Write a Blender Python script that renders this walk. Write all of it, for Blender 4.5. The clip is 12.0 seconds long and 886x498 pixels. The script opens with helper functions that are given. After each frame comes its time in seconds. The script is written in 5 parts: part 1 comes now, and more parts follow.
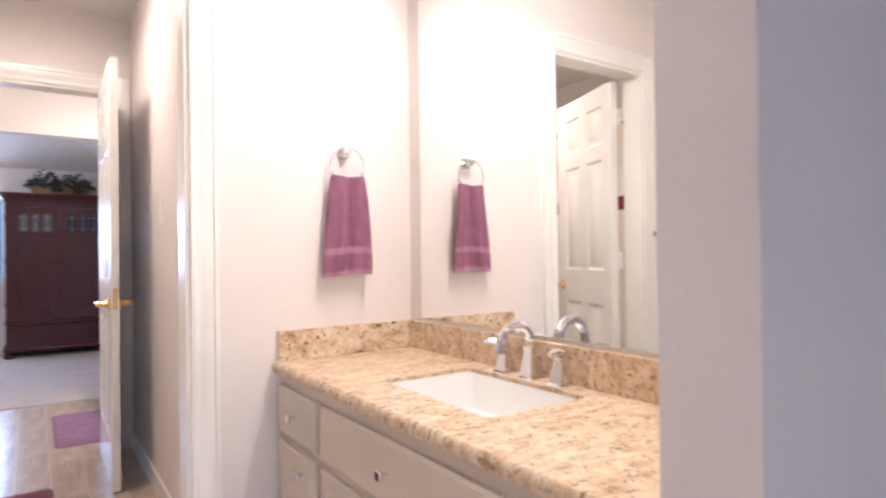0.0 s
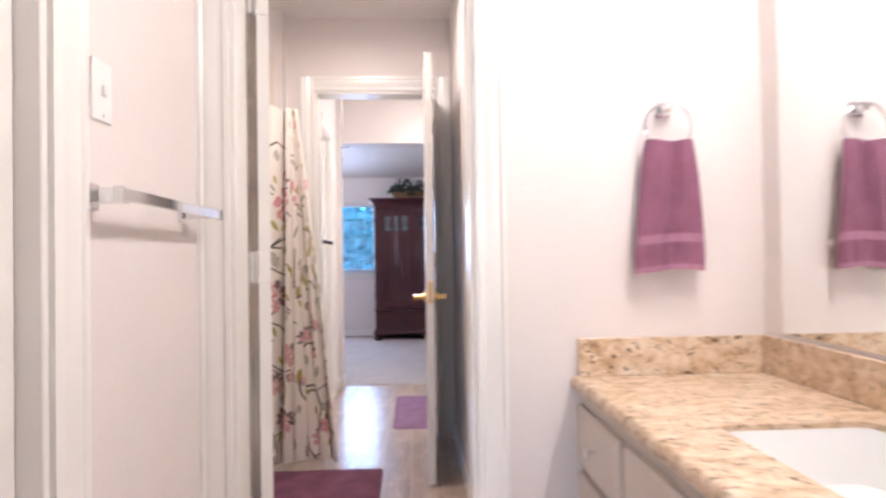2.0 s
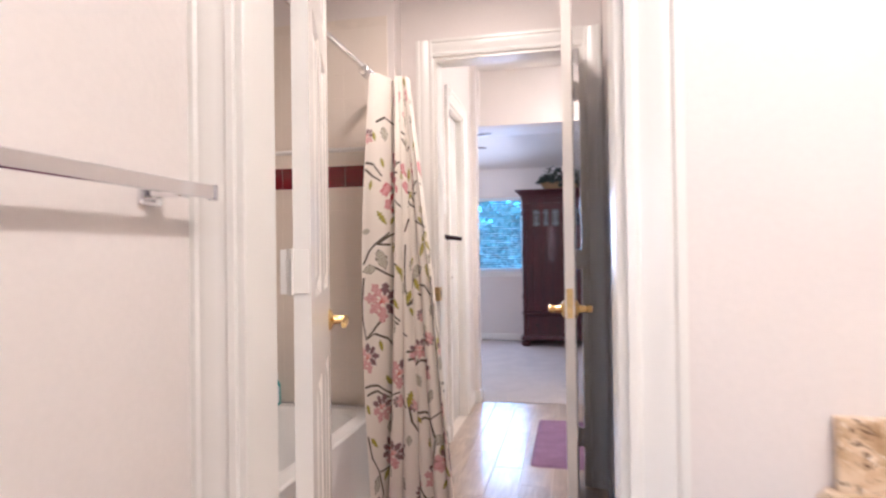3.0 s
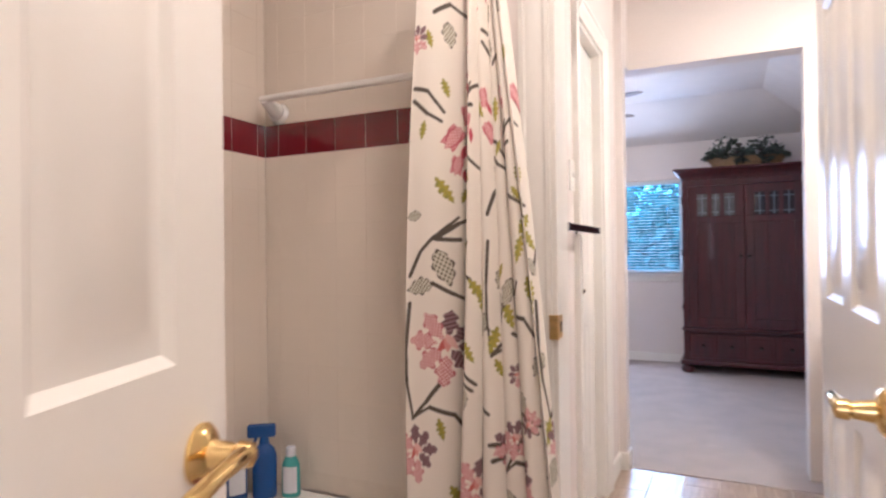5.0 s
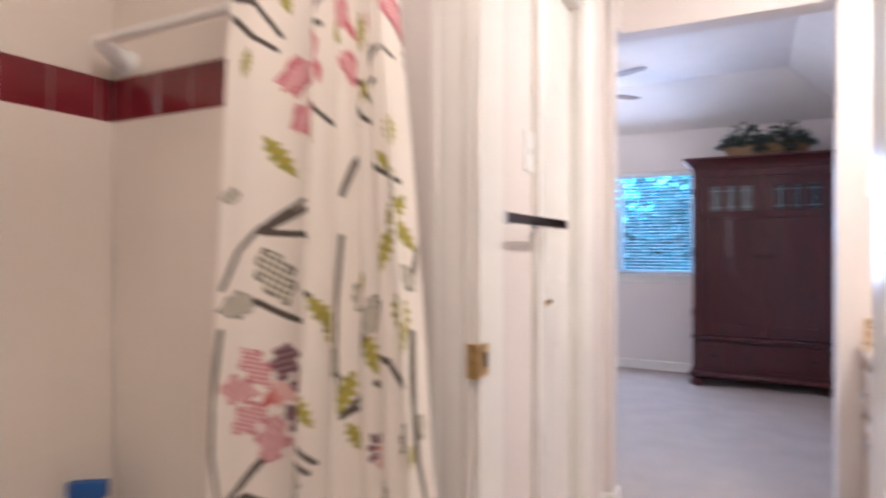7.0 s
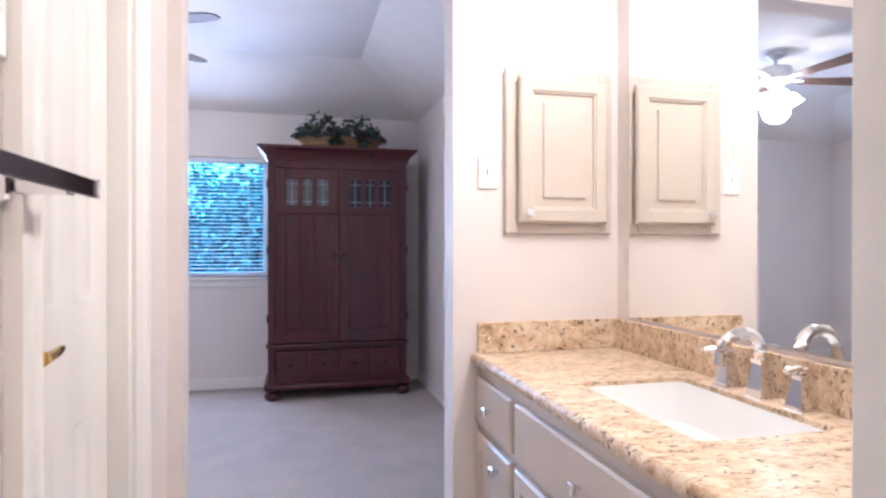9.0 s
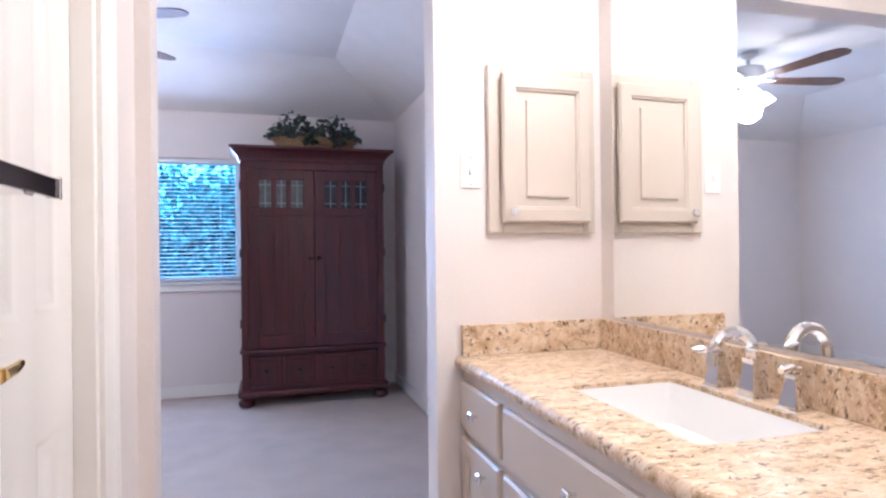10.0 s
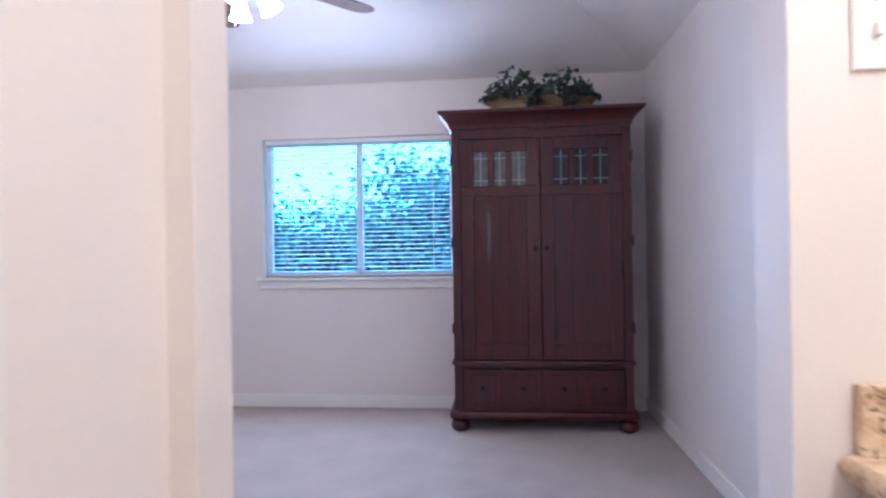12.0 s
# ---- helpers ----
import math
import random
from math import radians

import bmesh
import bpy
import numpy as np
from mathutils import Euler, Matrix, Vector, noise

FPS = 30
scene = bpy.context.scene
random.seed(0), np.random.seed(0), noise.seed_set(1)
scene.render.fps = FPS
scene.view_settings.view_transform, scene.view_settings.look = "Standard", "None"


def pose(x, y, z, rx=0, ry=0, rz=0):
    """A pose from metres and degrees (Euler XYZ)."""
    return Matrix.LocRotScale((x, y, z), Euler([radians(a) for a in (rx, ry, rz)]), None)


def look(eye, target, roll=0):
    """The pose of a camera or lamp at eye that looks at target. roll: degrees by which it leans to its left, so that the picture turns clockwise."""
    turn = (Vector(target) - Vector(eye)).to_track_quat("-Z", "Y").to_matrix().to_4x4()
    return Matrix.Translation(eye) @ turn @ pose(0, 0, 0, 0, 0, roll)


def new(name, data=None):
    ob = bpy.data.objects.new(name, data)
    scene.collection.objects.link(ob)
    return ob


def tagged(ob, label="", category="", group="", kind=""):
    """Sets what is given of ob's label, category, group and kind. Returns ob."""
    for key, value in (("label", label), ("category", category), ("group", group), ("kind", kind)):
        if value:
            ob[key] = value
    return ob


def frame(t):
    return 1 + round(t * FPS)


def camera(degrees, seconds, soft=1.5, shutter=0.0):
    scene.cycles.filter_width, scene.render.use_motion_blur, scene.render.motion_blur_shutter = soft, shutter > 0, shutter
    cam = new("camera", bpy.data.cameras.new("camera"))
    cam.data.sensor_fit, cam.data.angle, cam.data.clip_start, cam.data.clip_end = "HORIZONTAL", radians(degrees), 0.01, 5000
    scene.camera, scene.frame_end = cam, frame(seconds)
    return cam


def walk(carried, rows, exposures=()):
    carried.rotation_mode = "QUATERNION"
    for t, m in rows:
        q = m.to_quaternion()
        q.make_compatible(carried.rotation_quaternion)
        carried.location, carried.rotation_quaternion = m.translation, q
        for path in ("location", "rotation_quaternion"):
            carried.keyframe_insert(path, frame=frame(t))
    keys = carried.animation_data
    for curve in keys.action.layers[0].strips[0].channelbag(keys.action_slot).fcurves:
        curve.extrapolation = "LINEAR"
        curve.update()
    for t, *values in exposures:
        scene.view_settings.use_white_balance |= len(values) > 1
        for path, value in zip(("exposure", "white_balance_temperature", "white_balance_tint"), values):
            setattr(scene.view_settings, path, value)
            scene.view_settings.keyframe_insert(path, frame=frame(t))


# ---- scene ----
cam = camera(73.5, 12.0, 2.3, 0.5)
PATH = [
    (0, (0.399, 1.461, 1.124), (1.537, 3.106, 1.138), -0.7),
    (0.5, (0.552, 1.594, 1.136), (1.465, 3.374, 1.141), -0.9),
    (1, (0.632, 1.627, 1.132), (1.309, 3.509, 1.146), -0.7),
    (1.5, (0.648, 1.681, 1.125), (1.066, 3.636, 1.141), -0.8),
    (2, (0.638, 1.839, 1.099), (0.741, 3.836, 1.121), -0.8),
    (2.5, (0.688, 2.163, 1.08), (0.505, 4.155, 1.101), -0.8),
    (3, (0.733, 2.522, 1.102), (0.306, 4.476, 1.122), -0.8),
    (5, (0.514, 3.757, 1.12), (-0.349, 5.561, 1.134), -0.7),
    (5.5, (0.502, 3.993, 1.13), (-0.57, 5.682, 1.161), -0.9),
    (6, (0.541, 4.161, 1.226), (-0.742, 5.695, 1.252), -0.6),
    (6.5, (0.565, 4.226, 1.214), (-0.717, 5.76, 1.237), -0.7),
    (7, (0.55, 4.338, 1.13), (-0.364, 6.117, 1.126), 0.0),
    (7.5, (0.426, 4.62, 1.05), (0.034, 6.581, 1.063), -0.2),
    (7.7, (0.401, 4.708, 1.053), (0.182, 6.696, 1.053), 0.1),
    (9.3, (0.331, 5.185, 1.126), (0.874, 7.11, 1.121), -0.4),
    (9.5, (0.326, 5.191, 1.127), (0.887, 7.111, 1.123), -0.6),
    (10, (0.325, 5.205, 1.118), (0.894, 7.122, 1.117), -0.6),
    (10.5, (0.343, 5.272, 1.079), (0.757, 7.228, 1.078), -1.2),
    (11, (0.36, 5.513, 1.057), (0.494, 7.508, 1.061), -1.2),
    (11.5, (0.391, 5.791, 1.072), (0.319, 7.79, 1.074), -0.8),
    (12, (0.435, 6.169, 1.069), (0.237, 8.159, 1.067), -0.9),
]
walk(cam, [(t, look(eye, target, roll)) for t, eye, target, roll in PATH], [(0, 0.64, 5100, 13), (1, 0.66, 4930, 13), (2.5, 0.66, 4930, 13), (4.8, 0.61, 5120, 13), (6.2, 0.57, 5060, 13), (7.5, 0.60, 5040, 13), (9.5, 0.65, 4780, 13), (10.5, 0.63, 4760, 13), (12, 0.55, 4830, 13)])

# ---- world and light ----
world = bpy.data.worlds.new("world")
scene.world = world
world.use_nodes = True
wn = world.node_tree.nodes
wsky = wn.new("ShaderNodeTexSky")
wsky.sky_type = 'NISHITA'
wsky.sun_disc = False
wsky.sun_elevation = radians(22)
wsky.sun_rotation = radians(200)
world.node_tree.links.new(wsky.outputs[0], wn["Background"].inputs[0])
wn["Background"].inputs[1].default_value = 0.15
sun_data = bpy.data.lights.new("sun", 'SUN')
sun_data.energy, sun_data.angle, sun_data.color = 5.0, radians(0.5), (1.0, 0.93, 0.85)
sun = new("sun", sun_data)
sun.rotation_euler = (radians(68), 0, radians(-20))
WARM = (1.0, 0.79, 0.56)
DAY = (0.80, 0.84, 1.0)


def area(name, m, sx, sy, watts, color):
    d = bpy.data.lights.new(name, 'AREA')
    d.shape, d.size, d.size_y, d.energy, d.color = 'RECTANGLE', sx, sy, watts, color
    o = new(name, d)
    o.matrix_world = m
    return o


# daylight in the two bedroom windows, at the openings
area("window_daylight", pose(-0.53, 10.0, 1.35, -90, 0, 0), 1.3, 0.92, 20, DAY)
# this southern opening is out of view, added to light the first bedroom blue
area("window_daylight", pose(-0.6, -1.72, 1.4, 90, 0, 0), 1.6, 1.1, 16, DAY)

# ---- materials ----


def material(name, color, rough=0.5, metal=0.0, vary=0.06, scale=6.0, grain=0.0, grain_scale=200.0, bump=0.0, bump_scale=150.0, coat=0.0, spec=0.5, random_shift=0.0):
    m = bpy.data.materials.new(name)
    m.use_nodes = True
    nt = m.node_tree
    b = nt.nodes["Principled BSDF"]
    b.inputs["Roughness"].default_value = rough
    b.inputs["Metallic"].default_value = metal
    b.inputs["Coat Weight"].default_value = coat
    b.inputs["Specular IOR Level"].default_value = spec
    tc = nt.nodes.new("ShaderNodeTexCoord")
    n1 = nt.nodes.new("ShaderNodeTexNoise")
    n1.inputs["Scale"].default_value, n1.inputs["Detail"].default_value = scale, 5
    nt.links.new(tc.outputs["Object"], n1.inputs["Vector"])
    n2 = nt.nodes.new("ShaderNodeTexNoise")
    n2.inputs["Scale"].default_value, n2.inputs["Detail"].default_value = grain_scale, 3
    nt.links.new(tc.outputs["Object"], n2.inputs["Vector"])
    r = nt.nodes.new("ShaderNodeMapRange")
    r.inputs["From Min"].default_value, r.inputs["From Max"].default_value = 0.3, 0.7
    r.inputs["To Min"].default_value, r.inputs["To Max"].default_value = 1 - vary, 1 + vary
    nt.links.new(n1.outputs[0], r.inputs["Value"])
    r2 = nt.nodes.new("ShaderNodeMapRange")
    r2.inputs["From Min"].default_value, r2.inputs["From Max"].default_value = 0.3, 0.7
    r2.inputs["To Min"].default_value, r2.inputs["To Max"].default_value = 1 - grain, 1 + grain
    nt.links.new(n2.outputs[0], r2.inputs["Value"])
    mul = nt.nodes.new("ShaderNodeMath")
    mul.operation = 'MULTIPLY'
    nt.links.new(r.outputs[0], mul.inputs[0])
    nt.links.new(r2.outputs[0], mul.inputs[1])
    last = mul.outputs[0]
    if random_shift:
        oi = nt.nodes.new("ShaderNodeObjectInfo")
        r3 = nt.nodes.new("ShaderNodeMapRange")
        r3.inputs["To Min"].default_value, r3.inputs["To Max"].default_value = 1 - random_shift, 1 + random_shift
        nt.links.new(oi.outputs["Random"], r3.inputs["Value"])
        mul2 = nt.nodes.new("ShaderNodeMath")
        mul2.operation = 'MULTIPLY'
        nt.links.new(last, mul2.inputs[0])
        nt.links.new(r3.outputs[0], mul2.inputs[1])
        last = mul2.outputs[0]
    sc = nt.nodes.new("ShaderNodeVectorMath")
    sc.operation = 'SCALE'
    sc.inputs[0].default_value = color
    nt.links.new(last, sc.inputs["Scale"])
    nt.links.new(sc.outputs[0], b.inputs["Base Color"])
    if bump:
        bn = nt.nodes.new("ShaderNodeTexNoise")
        bn.inputs["Scale"].default_value, bn.inputs["Detail"].default_value = bump_scale, 4
        nt.links.new(tc.outputs["Object"], bn.inputs["Vector"])
        bp = nt.nodes.new("ShaderNodeBump")
        bp.inputs["Strength"].default_value, bp.inputs["Distance"].default_value = bump, 0.004
        nt.links.new(bn.outputs[0], bp.inputs["Height"])
        nt.links.new(bp.outputs[0], b.inputs["Normal"])
    return m


def granite_material():
    m = material("granite", (1, 1, 1), rough=0.34, coat=0.0, spec=0.25)
    nt = m.node_tree
    b = nt.nodes["Principled BSDF"]
    tc = nt.nodes.new("ShaderNodeTexCoord")
    mp = nt.nodes.new("ShaderNodeMapping")
    mp.inputs["Rotation"].default_value = (0.4, 0.3, 0.7)
    mp.inputs["Scale"].default_value = (1.0, 1.9, 1.3)
    nt.links.new(tc.outputs["Object"], mp.inputs[0])

    def ramp(tex_scale, stops, detail=6, rough=0.65, dist=0.5):
        t = nt.nodes.new("ShaderNodeTexNoise")
        t.inputs["Scale"].default_value, t.inputs["Detail"].default_value = tex_scale, detail
        t.inputs["Roughness"].default_value, t.inputs["Distortion"].default_value = rough, dist
        nt.links.new(mp.outputs[0], t.inputs["Vector"])
        c = nt.nodes.new("ShaderNodeValToRGB")
        e = c.color_ramp.elements
        e[0].position, e[0].color = stops[0][0], (*stops[0][1], 1)
        e[1].position, e[1].color = stops[-1][0], (*stops[-1][1], 1)
        for p, col in stops[1:-1]:
            x = e.new(p)
            x.color = (*col, 1)
        nt.links.new(t.outputs[0], c.inputs[0])
        return c.outputs[0]

    base = ramp(16, [(0.32, (0.38, 0.25, 0.13)), (0.46, (0.60, 0.44, 0.28)), (0.58, (0.70, 0.56, 0.40)), (0.72, (0.78, 0.68, 0.54))])
    dark = ramp(48, [(0.56, (0, 0, 0)), (0.66, (1, 1, 1))], 4, 0.6, 0.8)
    cream = ramp(70, [(0.58, (0, 0, 0)), (0.7, (1, 1, 1))], 3)
    mix = nt.nodes.new("ShaderNodeMixRGB")
    mix.inputs[2].default_value = (0.10, 0.055, 0.035, 1)
    nt.links.new(dark, mix.inputs[0])
    nt.links.new(base, mix.inputs[1])
    mix2 = nt.nodes.new("ShaderNodeMixRGB")
    mix2.inputs[2].default_value = (0.82, 0.73, 0.60, 1)
    nt.links.new(cream, mix2.inputs[0])
    nt.links.new(mix.outputs[0], mix2.inputs[1])
    nt.links.new(mix2.outputs[0], b.inputs["Base Color"])
    return m


def wood_material(name, dark, light, rough=0.35, along=(6, 6, 0.6)):
    m = material(name, (1, 1, 1), rough=rough, coat=0.15)
    nt = m.node_tree
    b = nt.nodes["Principled BSDF"]
    tc = nt.nodes.new("ShaderNodeTexCoord")
    mp = nt.nodes.new("ShaderNodeMapping")
    mp.inputs["Scale"].default_value = along
    t = nt.nodes.new("ShaderNodeTexNoise")
    t.inputs["Scale"].default_value, t.inputs["Detail"].default_value, t.inputs["Distortion"].default_value = 5, 8, 1.2
    c = nt.nodes.new("ShaderNodeValToRGB")
    c.color_ramp.elements[0].position, c.color_ramp.elements[0].color = 0.3, (*dark, 1)
    c.color_ramp.elements[1].position, c.color_ramp.elements[1].color = 0.72, (*light, 1)
    nt.links.new(tc.outputs["Object"], mp.inputs[0])
    nt.links.new(mp.outputs[0], t.inputs["Vector"])
    nt.links.new(t.outputs[0], c.inputs[0])
    nt.links.new(c.outputs[0], b.inputs["Base Color"])
    return m


def glow(name, color, strength):
    m = bpy.data.materials.new(name)
    m.use_nodes = True
    b = m.node_tree.nodes["Principled BSDF"]
    b.inputs["Base Color"].default_value = (0.8, 0.8, 0.8, 1)
    b.inputs["Emission Color"].default_value = (*color, 1)
    b.inputs["Emission Strength"].default_value = strength
    return m


def attribute_material(name, attr, rough=0.8):
    m = bpy.data.materials.new(name)
    m.use_nodes = True
    nt = m.node_tree
    a = nt.nodes.new("ShaderNodeAttribute")
    a.attribute_name = attr
    b = nt.nodes["Principled BSDF"]
    b.inputs["Roughness"].default_value = rough
    b.inputs["Subsurface Weight"].default_value = 0.0
    tc = nt.nodes.new("ShaderNodeTexCoord")
    wv = nt.nodes.new("ShaderNodeTexNoise")
    wv.inputs["Scale"].default_value = 420
    bp = nt.nodes.new("ShaderNodeBump")
    bp.inputs["Strength"].default_value, bp.inputs["Distance"].default_value = 0.25, 0.002
    nt.links.new(tc.outputs["Object"], wv.inputs["Vector"])
    nt.links.new(wv.outputs[0], bp.inputs["Height"])
    nt.links.new(bp.outputs[0], b.inputs["Normal"])
    nt.links.new(a.outputs["Color"], b.inputs["Base Color"])
    return m


M_WALL = material("wall_paint", (0.76, 0.70, 0.66), 0.6, vary=0.02, scale=3, grain=0.015, grain_scale=90, bump=0.12, bump_scale=70)
M_CEIL = material("ceiling_paint", (0.80, 0.76, 0.73), 0.8, vary=0.02, bump=0.2, bump_scale=60)
M_TRIM = material("trim_paint", (0.83, 0.80, 0.75), 0.28, vary=0.02, scale=4, bump=0.03, bump_scale=30)
M_DOOR = material("door_paint", (0.82, 0.79, 0.74), 0.25, vary=0.02, scale=4, bump=0.03, bump_scale=25)
M_CAB = material("cabinet_paint", (0.58, 0.50, 0.42), 0.34, vary=0.03, scale=5, bump=0.03, bump_scale=40)
M_GRANITE = granite_material()
M_CHROME = material("chrome", (0.80, 0.80, 0.82), 0.07, 1.0, vary=0.02)
M_BRASS = material("polished_brass", (0.82, 0.60, 0.25), 0.14, 1.0, vary=0.06, scale=30)
M_STRIKE = material("tarnished_brass", (0.66, 0.47, 0.21), 0.38, 1.0, vary=0.15, scale=60)
M_MIRROR = material("mirror_silver", (0.93, 0.94, 0.93), 0.0, 1.0, vary=0.0)
M_PORC = material("porcelain", (0.86, 0.85, 0.83), 0.08, vary=0.01, coat=0.4)
M_TILE = material("cream_tile", (0.78, 0.70, 0.61), 0.34, vary=0.025, scale=2, bump=0.03, bump_scale=14, random_shift=0.007)
M_RED = material("burgundy_tile", (0.165, 0.011, 0.019), 0.12, vary=0.12, scale=12, coat=0.3, random_shift=0.1)
M_GROUT = material("grout", (0.76, 0.68, 0.59), 0.9, vary=0.04, scale=20)
M_TOWEL = material("purple_terry", (0.31, 0.125, 0.20), 0.95, vary=0.10, scale=30, grain=0.25, grain_scale=700, bump=1.0, bump_scale=650)
M_TOWELBAND = material("woven_band", (0.42, 0.20, 0.29), 0.8, vary=0.05, grain=0.15, grain_scale=900, bump=0.4, bump_scale=900)
M_RUG = material("purple_pile", (0.20, 0.075, 0.12), 1.0, vary=0.22, scale=9, grain=0.25, grain_scale=500, bump=1.0, bump_scale=420)
M_RUG2 = material("lavender_pile", (0.27, 0.15, 0.25), 1.0, vary=0.15, scale=9, grain=0.25, grain_scale=500, bump=1.0, bump_scale=420)
M_CARPET = material("carpet", (0.46, 0.40, 0.36), 1.0, vary=0.07, scale=5, grain=0.28, grain_scale=260, bump=1.0, bump_scale=240)
M_PLANK = wood_material("wood_look_tile", (0.36, 0.27, 0.20), (0.58, 0.47, 0.37), 0.3, (5, 0.7, 5))
M_MAHOG = wood_material("mahogany", (0.032, 0.0045, 0.0065), (0.074, 0.0075, 0.0095), 0.33, (7, 7, 0.5))
M_WOODV = wood_material("fan_blade_wood", (0.07, 0.035, 0.02), (0.16, 0.085, 0.05), 0.4, (4, 4, 4))
M_BLACK = material("dark_metal", (0.03, 0.028, 0.025), 0.4, 0.8, vary=0.1, scale=40)
M_DARKBAR = material("bronze_reflecting_bar", (0.12, 0.09, 0.085), 0.12, 1.0, vary=0.05)
M_PLASTIC = material("white_plastic", (0.84, 0.82, 0.79), 0.3, vary=0.01)
M_BLIND = material("blind_slat", (0.78, 0.80, 0.83), 0.45, vary=0.02)
M_WICKER = material("wicker", (0.36, 0.22, 0.11), 0.7, vary=0.25, scale=60, bump=0.6, bump_scale=160)
M_LEAF = material("silk_leaf", (0.045, 0.062, 0.045), 0.6, vary=0.4, scale=25)
M_LEAF2 = material("burgundy_leaf", (0.060, 0.030, 0.035), 0.6, vary=0.4, scale=25)
M_TREE = material("tree_leaf", (0.26, 0.30, 0.25), 0.6, vary=0.4, scale=1.5)
M_BARK = material("bark", (0.10, 0.075, 0.055), 0.9, vary=0.3, scale=8, bump=0.8, bump_scale=20)
M_GRASS = material("lawn", (0.07, 0.10, 0.035), 1.0, vary=0.3, scale=1.0, bump=0.5, bump_scale=40)
M_CURTAIN = attribute_material("printed_curtain", "print")
M_BLUE = material("blue_plastic", (0.02, 0.09, 0.32), 0.25, vary=0.03)
M_TEAL = material("teal_liquid", (0.10, 0.42, 0.42), 0.2, vary=0.03)
M_LABEL = material("paper_label", (0.72, 0.74, 0.80), 0.5, vary=0.03)
M_REDP = material("red_plastic", (0.45, 0.05, 0.06), 0.3, vary=0.03)
M_BULB = glow("lit_shade", (1.0, 0.85, 0.66), 9.0)
M_BULB2 = glow("lit_fan_shade", (1.0, 0.88, 0.72), 14.0)
M_CAME = material("lead_came", (0.24, 0.28, 0.31), 0.3, 0.7, vary=0.05)
M_SHEER = material("frosted_cabinet_glass", (0.11, 0.107, 0.104), 0.25, vary=0.25, scale=30)
M_DARKGLASS = material("dark_cabinet_glass", (0.025, 0.02, 0.025), 0.08, vary=0.1)


def glass_material():
    m = bpy.data.materials.new("daylight_blue_glass")
    m.use_nodes = True
    b = m.node_tree.nodes["Principled BSDF"]
    b.inputs["Transmission Weight"].default_value = 1.0
    # the daylight's blue cast is put into the glass colour
    b.inputs["Base Color"].default_value = (0.20, 0.62, 1.0, 1)
    b.inputs["Roughness"].default_value = 0.0
    b.inputs["IOR"].default_value = 1.02
    return m


M_GLASS = glass_material()

# ---- mesh helpers ----


def box(bm, lo, hi, bevel=0.0, m=None, seg=1):
    r = bmesh.ops.create_cube(bm, size=1.0)
    vs = r["verts"]
    c = [(a + b) / 2 for a, b in zip(lo, hi)]
    s = [abs(b - a) for a, b in zip(lo, hi)]
    for v in vs:
        v.co = Vector((c[0] + v.co.x * s[0], c[1] + v.co.y * s[1], c[2] + v.co.z * s[2]))
    if bevel:
        es = list({e for v in vs for e in v.link_edges})
        out = bmesh.ops.bevel(bm, geom=es, offset=min(bevel, min(s) * 0.45), segments=seg, affect='EDGES', profile=0.5)
        vs = list({v for f in out["faces"] for v in f.verts} | {v for v in vs if v.is_valid})
    if m is not None:
        bmesh.ops.transform(bm, matrix=m, verts=vs)
    return vs


def cyl(bm, p, q, r0, r1=None, n=20, cap=True):
    p, q = Vector(p), Vector(q)
    d = q - p
    m = Matrix.Translation((p + q) / 2) @ d.to_track_quat('Z', 'Y').to_matrix().to_4x4()
    return bmesh.ops.create_cone(bm, cap_ends=cap, segments=n, radius1=r0, radius2=r0 if r1 is None else r1, depth=d.length, matrix=m)["verts"]


def lathe(bm, profile, n=24, m=None):
    """Profile of (radius, z) turned about z."""
    rings = []
    for r, z in profile:
        rings.append([bm.verts.new((max(r, 1e-4) * math.cos(2 * math.pi * i / n), max(r, 1e-4) * math.sin(2 * math.pi * i / n), z)) for i in range(n)])
    for a, b in zip(rings, rings[1:]):
        for i in range(n):
            bm.faces.new((a[i], a[(i + 1) % n], b[(i + 1) % n], b[i]))
    bm.faces.new(rings[-1])
    bm.faces.new(rings[0][::-1])
    if m is not None:
        bmesh.ops.transform(bm, matrix=m, verts=[v for r in rings for v in r])


def tube(bm, pts, r, n=12, square=False):
    """A swept tube along points; radius a number or a list."""
    pts = [Vector(p) for p in pts]
    rs = r if isinstance(r, list) else [r] * len(pts)
    rings = []
    for i, p in enumerate(pts):
        d = (pts[min(i + 1, len(pts) - 1)] - pts[max(i - 1, 0)]).normalized()
        ref = Vector((0, 0, 1)) if abs(d.z) < 0.95 else Vector((0, 1, 0))
        if square:
            ref = Vector((0, 1, 0))
        u = d.cross(ref).normalized()
        w = u.cross(d).normalized()
        ring = []
        for k in range(n):
            a = 2 * math.pi * (k + 0.5) / n
            ring.append(bm.verts.new(p + (u * math.cos(a) + w * math.sin(a)) * rs[i]))
        rings.append(ring)
    for a, b in zip(rings, rings[1:]):
        for k in range(n):
            bm.faces.new((a[k], a[(k + 1) % n], b[(k + 1) % n], b[k]))
    bm.faces.new(rings[0][::-1])
    bm.faces.new(rings[-1])


def mesh_of(name, bm, mat, smooth=True):
    bmesh.ops.recalc_face_normals(bm, faces=bm.faces)
    me = bpy.data.meshes.new(name)
    bm.to_mesh(me)
    bm.free()
    me.materials.append(mat)
    if smooth:
        for p in me.polygons:
            p.use_smooth = True
        me.set_sharp_from_angle(angle=radians(35))
    return me


def part(name, bm, mat, parent, label=""):
    o = new(name, mesh_of(name, bm, mat))
    o.parent = parent
    if label:
        o["label"] = label
    return o


